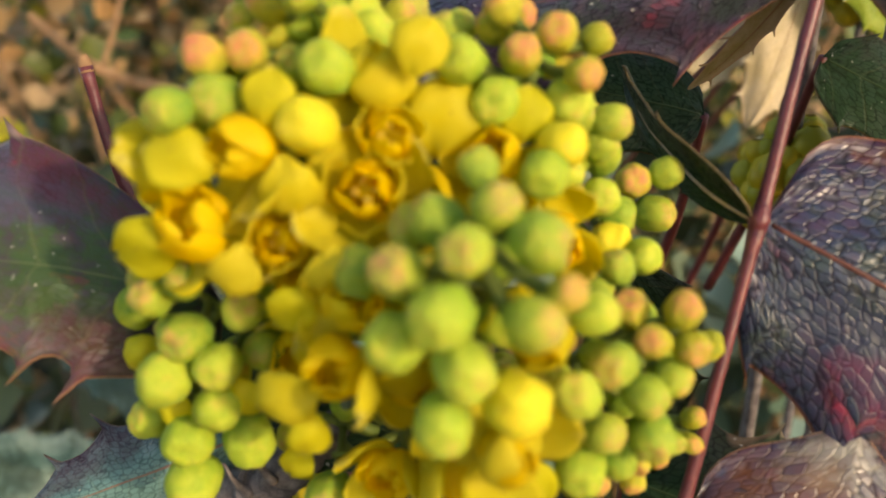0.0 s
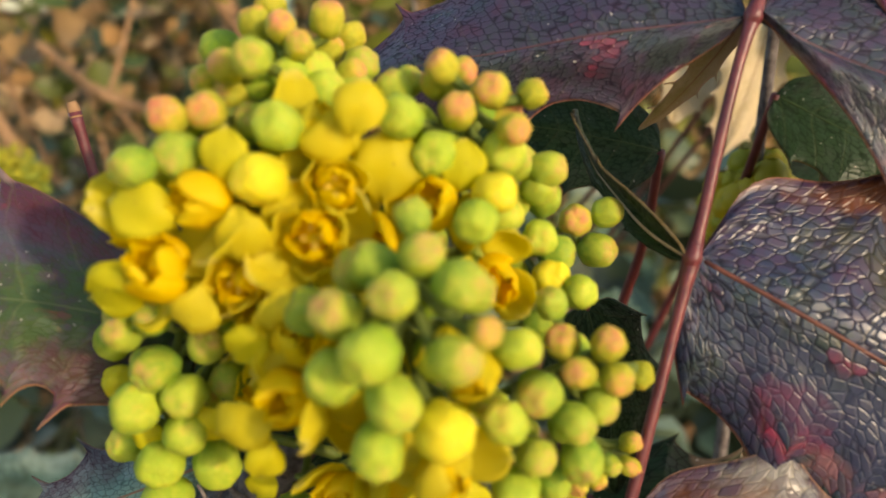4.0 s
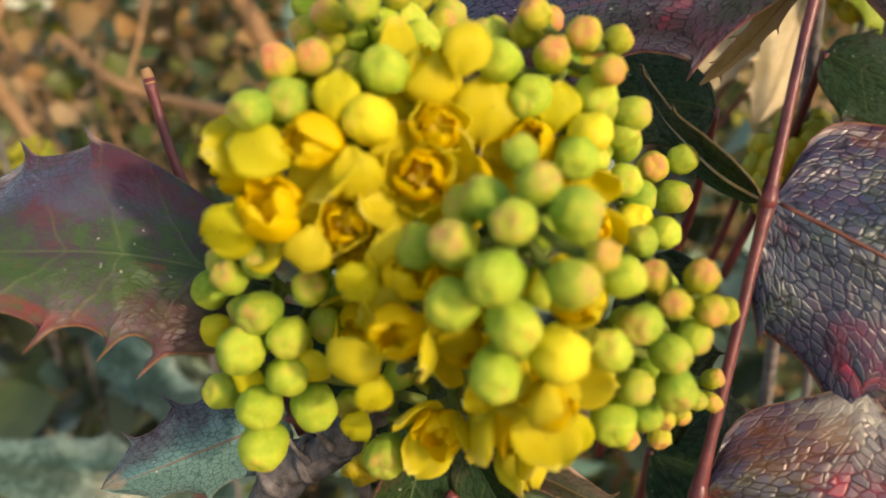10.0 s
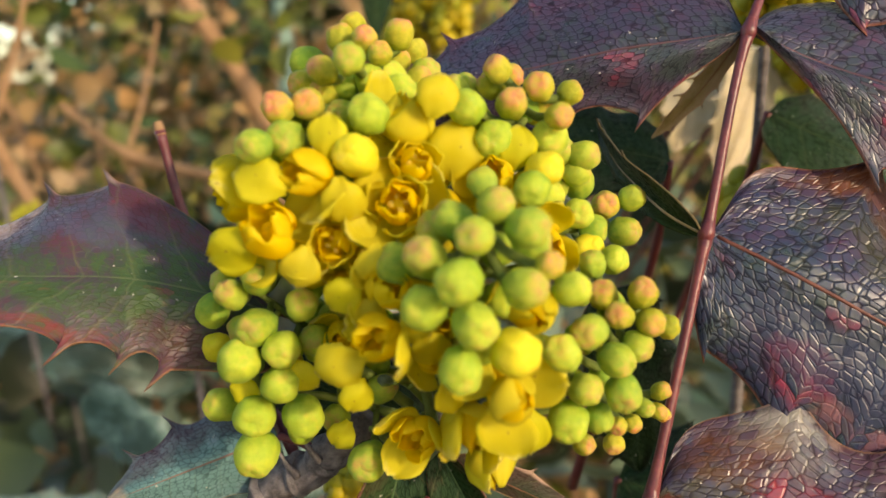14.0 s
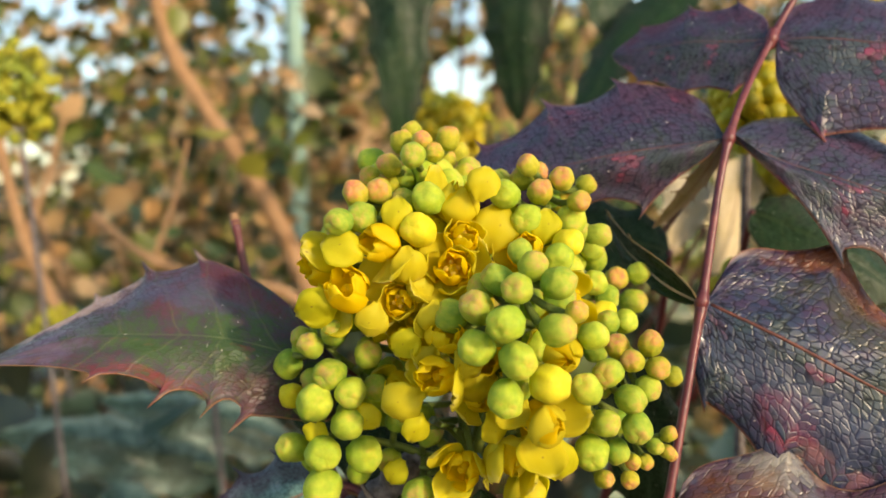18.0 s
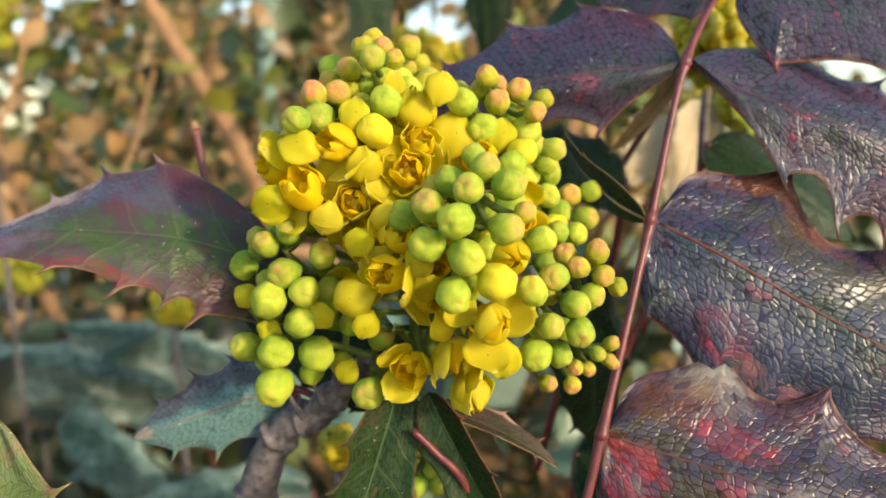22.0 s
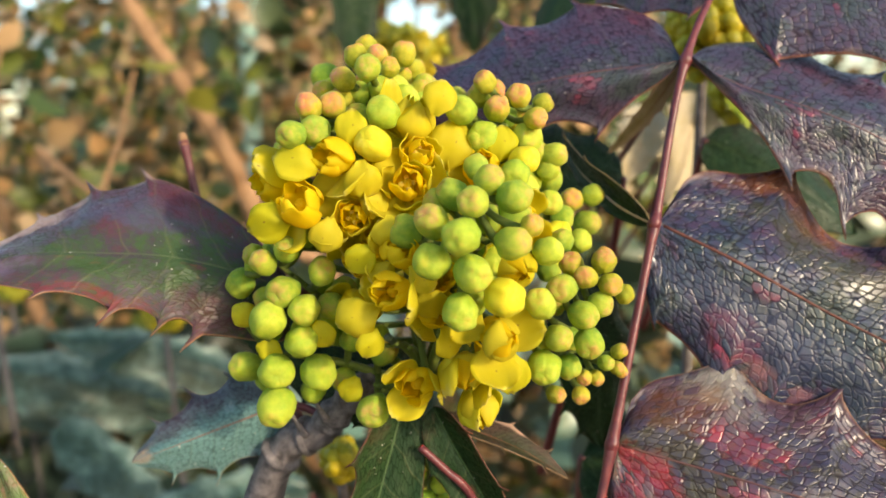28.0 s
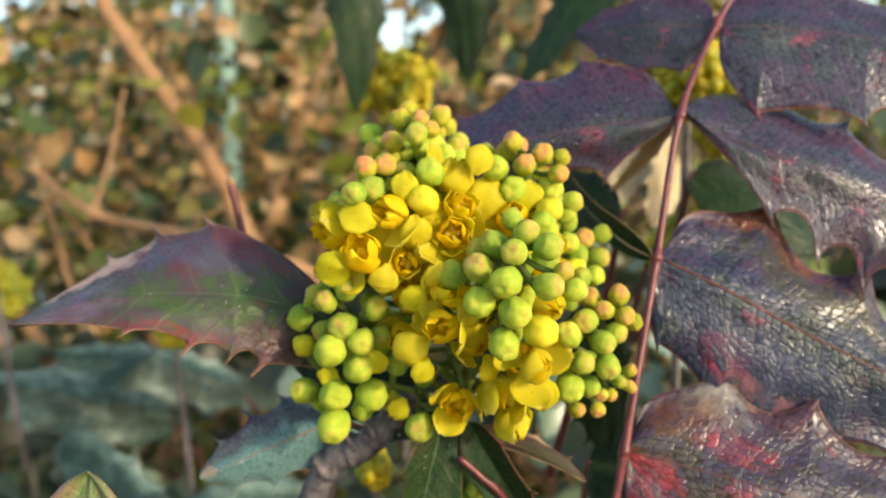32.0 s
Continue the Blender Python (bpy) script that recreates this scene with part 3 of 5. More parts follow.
low_leaf = thing("compound_leaf", W(-2.6, 2.7, -4.4), "drooping dark leaf, one blue-green half painted pale as if sunlit", "leaf")
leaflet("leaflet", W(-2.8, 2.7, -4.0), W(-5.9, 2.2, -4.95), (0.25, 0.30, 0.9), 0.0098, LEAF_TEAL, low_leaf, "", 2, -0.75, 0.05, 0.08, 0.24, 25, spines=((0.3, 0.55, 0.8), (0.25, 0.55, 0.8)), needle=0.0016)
tube("leaf_stalk", [W(-2.8, 2.7, -4.0), W(-2.3, 2.7, -4.2), W(-1.9, 2.4, -4.4)], 0.0008, 0.0009, RACHIS_RED, low_leaf)

under_leaf = thing("compound_leaf", W(0.0, 2.0, -4.4), "dark green leaf with a red rim under the flowers", "leaf")
leaflet("leaflet", W(-0.35, 1.5, -3.6), W(-2.0, 0.6, -8.2), (-0.9, -0.3, 0.3), 0.0082, LEAF_FRESH, under_leaf, "", 3, 0.35, 0.05, 0.10, 0.30, 31, spines=((0.26, 0.44, 0.64, 0.82), (0.40, 0.70)), needle=0.0016)
leaflet("leaflet", W(0.2, 1.4, -3.75), W(2.2, 0.8, -7.2), (0.75, -0.3, 0.4), 0.0058, LEAF_FRESH, under_leaf, "", 3, 0.5, 0.05, 0.06, 0.14, 32)
leaflet("leaflet", W(0.25, 1.8, -4.2), W(2.75, 1.1, -5.2), (0.2, 0.75, 0.5), 0.0030, LEAF_OLIVE, under_leaf, "drooping leaflet with a curled tan rim", 3, 0.7, 0.10, 0.12, 0.12, 33)

# added leaf: darkens the gap where only stems and shadow lie
leaflet("leaflet", W(0.0, 3.0, -4.2), W(-4.0, 3.9, -2.6), (0.4, 0.2, 0.8), 0.0105, LEAF_GREEN, under_leaf, "added dark green leaflet standing in for shade behind the buds", 3, -0.1, 0.04, 0.06, 0.14, 34)
tube("leaf_stalk", [W(-0.08, 1.0, -4.38), W(0.4, 0.95, -4.86), W(0.87, 0.95, -5.4), W(1.8, 1.4, -7.4)], 0.0007, 0.0009, RACHIS_RED, under_leaf, "pinkish red leaf stalk")

near_leaf = thing("compound_leaf", W(-7.3, -0.2, -9.0), "upright leaf with a pinkish spiny tip", "leaf")
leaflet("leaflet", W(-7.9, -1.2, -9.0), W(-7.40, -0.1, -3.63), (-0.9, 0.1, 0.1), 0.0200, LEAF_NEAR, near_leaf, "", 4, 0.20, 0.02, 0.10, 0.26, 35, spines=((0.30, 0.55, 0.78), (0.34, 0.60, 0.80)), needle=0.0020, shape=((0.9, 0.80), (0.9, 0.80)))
tube("leaf_stalk", [W(-7.9, -1.2, -9.0), W(-8.2, -1.0, -14), W(-7.5, 4.0, -20)], 0.0009, 0.0012, RACHIS_RED, near_leaf)

for base, tip, across, half, mat, seed in (
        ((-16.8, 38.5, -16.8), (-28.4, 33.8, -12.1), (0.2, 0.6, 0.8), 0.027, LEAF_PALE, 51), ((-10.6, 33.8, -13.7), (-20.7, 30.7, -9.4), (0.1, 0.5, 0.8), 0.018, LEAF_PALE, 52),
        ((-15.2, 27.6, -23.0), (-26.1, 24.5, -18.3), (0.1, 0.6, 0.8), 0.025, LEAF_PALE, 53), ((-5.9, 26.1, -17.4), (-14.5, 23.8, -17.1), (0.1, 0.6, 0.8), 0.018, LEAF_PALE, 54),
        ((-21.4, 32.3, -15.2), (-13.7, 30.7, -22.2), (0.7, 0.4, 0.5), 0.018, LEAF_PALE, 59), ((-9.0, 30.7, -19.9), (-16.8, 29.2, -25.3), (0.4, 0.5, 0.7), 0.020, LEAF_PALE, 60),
        ((7.9, 8.0, 1.0), (11.6, 7.0, -1.6), (0.5, 0.5, 0.7), 0.0125, LEAF_GREEN, 55), ((5.4, 7.0, 0.1), (1.0, 7.4, 0.8), (-0.1, 0.5, 0.85), 0.012, LEAF_GREEN, 68), ((10.6, 13.0, 2.6), (12.6, 12.6, 0.2), (0.7, 0.2, 0.6), 0.0080, LEAF_LIME, 69), ((9.9, 14.0, 2.4), (8.7, 13.8, -1.5), (0.9, 0.1, 0.2), 0.0105, LEAF_BEIGE, 56), ((8.5, 14.8, 2.0), (7.5, 14.4, -0.6), (0.9, -0.1, -0.3), 0.0100, LEAF_BEIGE, 70), ((6.05, 4.7, 2.7), (4.6, 5.4, 0.8), (0.6, 0.3, -0.6), 0.0026, LEAF_STRAW, 71),
        ((3.6, 4.4, -2.0), (4.4, 5.2, -6.4), (0.8, 0.3, 0.1), 0.012, LEAF_GREEN, 57), ((4.0, 5.6, -6.8), (10.5, 4.4, -9.2), (0.2, 0.6, 0.8), 0.020, LEAF_GREEN, 58),
        ((-2.1, 24.1, 14.75), (-2.4, 23.3, 3.4), (0.9, 0.2, 0.1), 0.0175, LEAF_GREEN, 61), ((3.75, 25.2, 14.75), (3.2, 25.4, 4.8), (0.9, -0.2, 0.1), 0.020, LEAF_GREEN, 62),
        ((0.6, 18.0, 13.5), (0.9, 18.0, 9.2), (0.9, 0.3, 0.1), 0.014, LEAF_GREEN, 63), ((5.6, 20.0, 11.8), (7.2, 19.5, 6.4), (0.8, 0.3, 0.2), 0.014, LEAF_GREEN, 64),
        ((9.6, 18.0, 9.6), (4.6, 18.0, 4.2), (0.3, 0.3, 0.8), 0.014, LEAF_GREEN, 65), 
        ((8.0, 12.0, -2.0), (13.5, 10.0, -3.6), (0.2, 0.6, 0.7), 0.020, LEAF_GREEN, 67)):
    shrub = thing("shrub_leaf", W(*base), "blurred beige dry leaf of the shrub behind" if mat is LEAF_BEIGE else "narrow straw-coloured leaf of the shrub behind" if mat is LEAF_STRAW else "blurred yellow-green leaf of the shrub behind" if mat is LEAF_LIME else "blurred blue-green leaf low in the shrub behind, sky sheen painted in" if mat is LEAF_PALE else "blurred dark green leaf of the shrub behind", "leaf", "leaves behind the flowers")
    leaflet("leaflet", W(*base), W(*tip), across, half, mat, shrub, "", 4, -0.1, 0.08, 0.06, 0.2, seed)
    sway = W(base[0] * 0.9, 36.0, -12.0) if mat in (LEAF_BEIGE, LEAF_LIME, LEAF_STRAW) else W(base[0] * 0.9, 58.0, base[2] - 8.0) if base[2] > 11 else W(base[0] * 0.9, base[1] + 3.0, base[2] - 6.0)
    tube("leaf_stalk", [W(*base), W(*base).lerp(sway, 0.5) + Vector((0.003, 0, 0.004)), sway], 0.0009, 0.0013, RACHIS_RED, shrub)

# ---- the flower cluster ----
cluster = thing("flower_cluster", W(-0.6, 2.0, -4.2), "rounded cluster of yellow flowers and green buds with red tips", "flowers")


def bud_mesh(name, mat, seed, squash):
    """A globe of overlapping sepals, stalk end at the bottom, tip at local z = 1; unit radius."""
    rs = random.Random(seed)
    nu, nv = 40, 22
    turn = [k * 2.094 + rs.uniform(-0.25, 0.25) for k in range(3)]
    verts, faces = [], []
    for i in range(nv + 1):
        th = math.pi * i / nv
        for k in range(nu):
            ph = 2 * math.pi * k / nu
            best = 0.0
            for layer, c in enumerate(turn):
                d = (ph - c - 0.35 * math.cos(th) + math.pi) % (2 * math.pi) - math.pi
                half = 1.25 * math.sin(min(th + 0.25, math.pi)) ** 0.5
                inside = 1 / (1 + math.exp((abs(d) - half) * 16))
                best = max(best, inside * (0.030 + 0.022 * layer) * min(1.0, th / 0.7))
            r = 0.90 + best
            r *= 1 + 0.075 * noise.noise(Vector((math.sin(th) * math.cos(ph), math.sin(th) * math.sin(ph), math.cos(th))) * 1.7 + Vector((seed, 0, 0)))
            r *= 1 - 0.04 * math.exp(-(th / 0.22) ** 2) + 0.03 * math.exp(-((th - 0.5) / 0.25) ** 2)
            r *= 1 - 0.05 * math.sin(th) ** 2 * (0.5 + 0.5 * math.cos(3 * ph + seed))
            r *= 1 + 0.06 * (math.sin(2 * th) ** 2) + 0.02 * math.cos(6 * ph + seed) * math.sin(th)
            verts.append((r * math.sin(th) * math.cos(ph), r * math.sin(th) * math.sin(ph), r * math.cos(th) * squash))
    for i in range(nv):
        for k in range(nu):
            q, w = i * nu + k, i * nu + (k + 1) % nu
            faces.append((q, q + nu, w + nu, w))
    return mesh_of(name, verts, faces, mat)


BUDS = {}
for key, mat in (("g", BUD_GREEN), ("l", BUD_LIME), ("r", BUD_RED), ("y", BUD_YELLOW)):
    BUDS[key] = [bud_mesh("bud", mat, 10 * k + ord(key), 0.94 + 0.07 * k) for k in range(4)]
bud_count = 0


NOD = random.Random(5)


def raceme(axis, thick, buds):
    """One raceme: its curved axis, and buds as (x, y, z, diameter, kind) in centimetres, each on a stalk from the axis."""
    global bud_count
    line = spline([W(*p) for p in axis], 8)
    tube("raceme_axis", [W(*p) for p in axis], thick, thick * 0.45, STALK_GREEN, cluster, "green flower stalk", 8, 8, 0.05)
    for x, y, z, d, kind in buds:
        at = W(x, y + 0.12, z)
        root = min(line, key=lambda p: (p + Vector((0, 0, 0.002)) - at).length)
        out = (at - root).normalized()
        aim = (out + Vector((0, -0.2, 0.25)) + Vector((NOD.uniform(-1, 1), NOD.uniform(-0.6, 0.6), NOD.uniform(-0.8, 1))) * 0.6).normalized()
        spin = Matrix.Rotation(bud_count * 2.4, 4, "Z")
        ob = part("bud", BUDS[kind][bud_count % 4], cluster, facing(at, aim, (0.2, 0.3, 1), d * 0.0051) @ spin)
        stalk_end = at - aim * d * 0.0044
        v, f = tube_data([root, root.lerp(stalk_end, 0.5) - Vector((0, 0, 0.0008)), stalk_end], 0.00055, 0.0008, 6, 3)
        back = PLACED[ob.name].inverted()
        part("pedicel", mesh_of("pedicel", [back @ p for p in v], f, STALK_GREEN), ob)
        bud_count += 1

# top
raceme([(0.0, 2.2, -3.2), (-0.3, 2.0, 0.0), (-0.6, 1.9, 3.0)], 0.0011, [
    (-0.80, 1.83, 3.08, 0.41, "r"),
    (-0.99, 1.70, 2.89, 0.45, "r"),
    (-0.11, 1.83, 2.91, 0.46, "r"),
    (0.07, 2.47, 2.67, 0.40, "r"),
    (-0.38, 1.25, 2.64, 0.38, "r"),
    (-0.72, 0.35, 2.58, 0.47, "g"),
    (-1.19, 0.96, 2.44, 0.43, "r"),
    (-1.63, 2.27, 2.58, 0.50, "g"),
    (-0.33, 1.73, 2.24, 0.63, "l"),
    (0.15, 1.75, 2.25, 0.39, "r"),
    (-1.36, 0.54, 1.99, 0.49, "r"),
    (-1.75, 0.34, 1.97, 0.46, "r"),
    (-0.50, 0.26, 1.82, 0.59, "l"),
    (-1.63, 0.16, 1.56, 0.56, "g"),
    (-1.99, -0.21, 1.52, 0.48, "g"),
    (-0.66, -0.12, 1.31, 0.60, "y"),
    (-1.00, 1.70, 1.90, 0.55, "g"),
    (-1.60, 1.50, 1.75, 0.50, "g"),
    (-0.50, 2.00, 2.30, 0.50, "l"),
    (-1.35, 1.70, 2.35, 0.45, "g"),
    (0.20, 1.70, 2.00, 0.50, "l"),
    (-2.10, 0.90, 1.25, 0.50, "g"),
    (-0.90, 2.20, 2.75, 0.40, "r"),
    (-0.20, 2.20, 2.50, 0.42, "r"),
    (-1.20, 1.20, 1.50, 0.50, "l"),
])
# upper right
raceme([(0.2, 2.0, -3.0), (1.0, 1.9, 0.0), (1.8, 1.7, 2.0)], 0.0011, [
    (1.33, 1.26, 2.33, 0.42, "r"),
    (1.25, 1.69, 2.10, 0.43, "r"),
    (1.50, 0.93, 1.85, 0.47, "r"),
    (1.91, 0.99, 2.07, 0.46, "r"),
    (2.45, 1.70, 1.93, 0.39, "r"),
    (2.14, 0.63, 1.66, 0.41, "r"),
    (1.26, 0.84, 1.35, 0.61, "l"),
    (0.84, 0.62, 1.85, 0.55, "l"),
    (2.05, 1.04, 1.32, 0.60, "l"),
    (2.63, 1.60, 0.97, 0.49, "g"),
    (1.90, 0.47, 0.96, 0.51, "y"),
    (1.69, 0.05, 0.73, 0.53, "l"),
    (1.50, 1.70, 1.20, 0.50, "l"),
    (2.10, 1.80, 1.00, 0.50, "g"),
    (1.00, 1.60, 1.60, 0.50, "l"),
    (2.20, 1.80, 0.50, 0.50, "g"),
    (1.80, 1.90, 1.70, 0.42, "g"),
    (0.70, 1.70, 2.05, 0.45, "g"),
])
# right
raceme([(0.3, 2.0, -3.0), (1.8, 2.6, -0.9), (3.3, 2.9, 0.0)], 0.001, [
    (2.63, 2.07, 0.46, 0.51, "g"),
    (3.13, 2.42, 0.03, 0.49, "r"),
    (3.60, 2.58, 0.10, 0.47, "g"),
    (2.52, 1.44, 0.09, 0.50, "l"),
    (3.47, 2.56, -0.46, 0.52, "g"),
    (2.69, 1.61, -0.53, 0.55, "y"),
    (3.05, 1.34, -0.65, 0.48, "l"),
])
# front
raceme([(0.2, 1.5, -3.0), (0.7, 0.4, -1.0), (0.95, -0.7, 0.6)], 0.0011, [
    (1.13, -1.09, 0.75, 0.48, "g"),
    (0.60, -0.72, 0.49, 0.52, "g"),
    (0.85, -1.41, 0.44, 0.51, "g"),
    (1.49, -1.27, 0.49, 0.55, "g"),
    (0.64, -1.74, -0.04, 0.58, "l"),
    (0.23, -1.09, 0.13, 0.55, "g"),
    (-0.19, -0.41, -0.11, 0.59, "g"),
    (0.20, -1.31, -0.47, 0.61, "l"),
    (1.42, -1.56, -0.18, 0.53, "g"),
    (0.80, -1.56, -0.63, 0.58, "l"),
    (1.73, -1.50, 0.06, 0.37, "r"),
    (2.09, -0.75, -0.46, 0.49, "l"),
    (1.29, -1.42, -1.05, 0.65, "y"),
    (0.62, -1.40, -1.25, 0.59, "l"),
    (1.15, -0.50, 0.05, 0.50, "g"),
    (0.60, -0.50, -0.40, 0.50, "g"),
    (1.20, -0.60, -0.60, 0.50, "l"),
    (1.60, -0.50, 0.10, 0.50, "g"),
    (0.35, -0.40, 0.35, 0.50, "g"),
    (1.00, -0.30, 0.90, 0.42, "g"),
    (0.90, -0.50, -1.30, 0.50, "l"),
])
# right lower
raceme([(0.3, 1.8, -3.2), (1.6, 0.9, -2.0), (3.1, 0.6, -1.1)], 0.001, [
    (3.20, 0.05, -0.80, 0.44, "r"),
    (3.75, 0.72, -1.56, 0.38, "r"),
    (3.30, -0.07, -1.20, 0.42, "r"),
    (2.82, -0.24, -1.02, 0.41, "r"),
    (2.36, -0.56, -1.13, 0.50, "g"),
    (2.70, 0.33, -0.89, 0.46, "r"),
    (3.10, -0.09, -1.54, 0.45, "g"),
    (2.78, -0.23, -1.68, 0.51, "g"),
    (2.88, -0.24, -2.16, 0.54, "g"),
    (2.32, -0.42, -2.02, 0.49, "g"),
    (2.58, 0.00, -2.65, 0.45, "g"),
    (2.09, -0.29, -2.55, 0.61, "l"),
    (1.95, -0.83, -1.32, 0.52, "l"),
    (2.40, 0.50, -1.60, 0.50, "g"),
    (2.90, 0.70, -1.20, 0.45, "g"),
    (2.20, 0.60, -2.30, 0.50, "g"),
    (1.80, 0.30, -1.70, 0.50, "l"),
    (3.20, 0.70, -1.80, 0.42, "g"),
    (2.60, 0.60, -0.50, 0.42, "g"),
    (2.80, 0.90, -2.40, 0.42, "g"),
])
# left
raceme([(-0.3, 2.0, -3.2), (-1.5, 1.6, -1.9), (-2.6, 1.3, -0.8)], 0.001, [
    (-2.67, 0.33, -0.67, 0.46, "g"),
    (-2.92, 0.84, -0.60, 0.42, "g"),
    (-3.31, 1.41, -1.22, 0.57, "g"),
    (-2.25, 0.27, -0.44, 0.45, "g"),
    (-2.39, 0.48, -1.21, 0.60, "g"),
    (-1.69, 0.45, -0.89, 0.51, "g"),
    (-1.60, 0.89, -1.60, 0.53, "g"),
    (-2.02, 0.34, -1.53, 0.58, "l"),
    (-2.00, 1.30, -0.30, 0.50, "g"),
    (-1.40, 1.40, -1.40, 0.50, "g"),
    (-3.00, 1.40, -0.90, 0.45, "g"),
    (-2.50, 1.30, -0.40, 0.45, "g"),
    (-2.80, 1.30, -1.50, 0.50, "g"),
])
# left lower
raceme([(-0.4, 2.0, -3.4), (-1.6, 1.8, -2.9), (-2.7, 1.5, -2.6)], 0.001, [
    (-3.27, 1.27, -1.80, 0.50, "y"),
    (-2.66, 0.32, -1.68, 0.68, "l"),
    (-2.12, 0.43, -2.12, 0.60, "l"),
    (-3.31, 1.38, -2.83, 0.58, "l"),
    (-2.64, 0.72, -2.73, 0.69, "l"),
    (-1.89, 0.78, -2.81, 0.69, "l"),
    (-2.70, 0.89, -3.46, 0.73, "l"),
    (-0.91, 0.60, -3.52, 0.64, "g"),
    (-2.20, 1.40, -2.20, 0.55, "g"),
    (-1.30, 1.50, -2.40, 0.50, "g"),
    (-2.90, 1.60, -2.20, 0.50, "g"),
    (-0.70, 1.50, -2.70, 0.50, "g"),
    (-1.50, 1.50, -3.20, 0.50, "g"),
    (-3.00, 1.70, -3.20, 0.48, "l"),
    (-2.10, 1.60, -3.40, 0.50, "l"),
])
# under
raceme([(-0.9, 2.0, -3.6), (-0.3, 2.0, -4.4), (0.1, 1.9, -5.3)], 0.0008, [
    (-0.10, 1.50, -4.70, 0.36, "l"),
    (0.25, 1.50, -5.00, 0.38, "l"),
    (-0.15, 1.50, -5.20, 0.38, "g"),
    (0.30, 1.40, -5.40, 0.40, "l"),
    (0.00, 1.30, -5.70, 0.42, "g"),
    (0.40, 1.50, -5.80, 0.40, "l"),
    (-0.30, 1.60, -5.70, 0.40, "g"),
    (0.45, 1.60, -4.50, 0.42, "y"),
])
# low right
raceme([(0.5, 2.0, -3.6), (2.0, 1.6, -3.2), (3.1, 1.4, -2.7)], 0.0008, [
    (2.45, 0.60, -3.37, 0.35, "r"),
    (2.94, 0.70, -3.44, 0.35, "r"),
    (3.25, 0.80, -3.15, 0.30, "r"),
    (3.67, 0.90, -3.01, 0.28, "r"),
    (3.73, 1.00, -2.72, 0.30, "r"),
    (2.96, 0.50, -3.04, 0.30, "r"),
    (3.77, 1.00, -3.11, 0.26, "r"),
    (3.38, 0.60, -2.80, 0.30, "g"),
])



# crowded half-hidden buds between and behind the racemes
INSIDE = random.Random(63)
crowd = []
while len(crowd) < 62:
    x, z = INSIDE.uniform(-2.9, 3.0), INSIDE.uniform(-2.9, 2.6)
    if (x / 3.1) ** 2 + ((z + 0.2) / 3.1) ** 2 > 0.86 or (z > 1.2 and x > 0.3 and x < 0.8) or (abs(x) < 0.8 and z < -1.9):
        continue
    if all((x - c[0]) ** 2 + (z - c[2]) ** 2 > 0.13 for c in crowd):
        crowd.append((x, INSIDE.uniform(1.55, 2.1), z, INSIDE.uniform(0.40, 0.56), "gggl"[len(crowd) % 4] if z < 1.6 else "rg"[len(crowd) % 2]))
raceme([(0.0, 2.4, -3.0), (0.0, 2.5, -0.4), (-0.2, 2.3, 2.2)], 0.0012, crowd)
raceme([(-0.5, 2.0, 0.6), (-0.7, 1.9, 1.8), (-0.7, 1.8, 2.8)], 0.0009, [
    (-1.25, 1.25, 2.10, 0.46, "r"), (-0.15, 1.35, 2.05, 0.55, "l"), (-0.55, 1.35, 2.25, 0.50, "l"), (-0.95, 1.35, 2.20, 0.46, "g"),
    (-1.55, 1.35, 2.25, 0.44, "r"), (-0.60, 1.35, 2.85, 0.40, "r"), (-0.95, 1.05, 1.75, 0.50, "g"), (-1.75, 1.00, 1.80, 0.46, "g"),
])

# petals: local z runs from the foot to the tip, local y is the outer side
def petal_mesh(name, mat, wide, cup, seed, notch=0.0, curl=0.0):
    rs = random.Random(seed)
    nu, nv = 10, 8
    top, low = [], []
    for i in range(nu + 1):
        u = i / nu
        w = wide * (0.28 + 0.72 * math.sin(math.pi * min(1, u * 0.62 + 0.08)) ** 0.9)
        w *= max(0.12, 1 - (max(0.0, u - 0.58) / 0.43) ** 2.2) ** 0.5 * max(0.22, min(1.0, u / 0.30)) ** 0.5
        for j in range(nv + 1):
            v = 2 * j / nv - 1
            bow = cup * (1 - (2 * u - 0.9) ** 2) * 0.5
            y = bow - cup * 0.55 * (v * w) ** 2 / max(wide, 0.01) + 0.045 * math.sin(5 * u + 3 * v + seed) + 0.03 * u * math.sin(7 * v + seed) + curl * u * u
            z = u - notch * math.exp(-(v / 0.22) ** 2) * u ** 6 - 0.06 * v * v * u + rs.uniform(-0.014, 0.014) * (1 + u)
            top.append(Vector((v * w, y, z)))
            low.append(Vector((v * w * 0.98, y - 0.035, z * 0.985)))
    row, count, faces = nv + 1, len(top), []
    for i in range(nu):
        for j in range(nv):
            q = i * row + j
            faces.append((q, q + 1, q + row + 1, q + row))
            faces.append((count + q, count + q + row, count + q + row + 1, count + q + 1))
        for j in (0, nv):
            q = i * row + j
            faces.append((q, q + row, count + q + row, count + q) if j == 0 else (q, count + q, count + q + row, q + row))
    for j in range(nv):
        q = nu * row + j
        faces.append((q, q + 1, count + q + 1, count + q))
    return mesh_of(name, top + low, faces, mat)


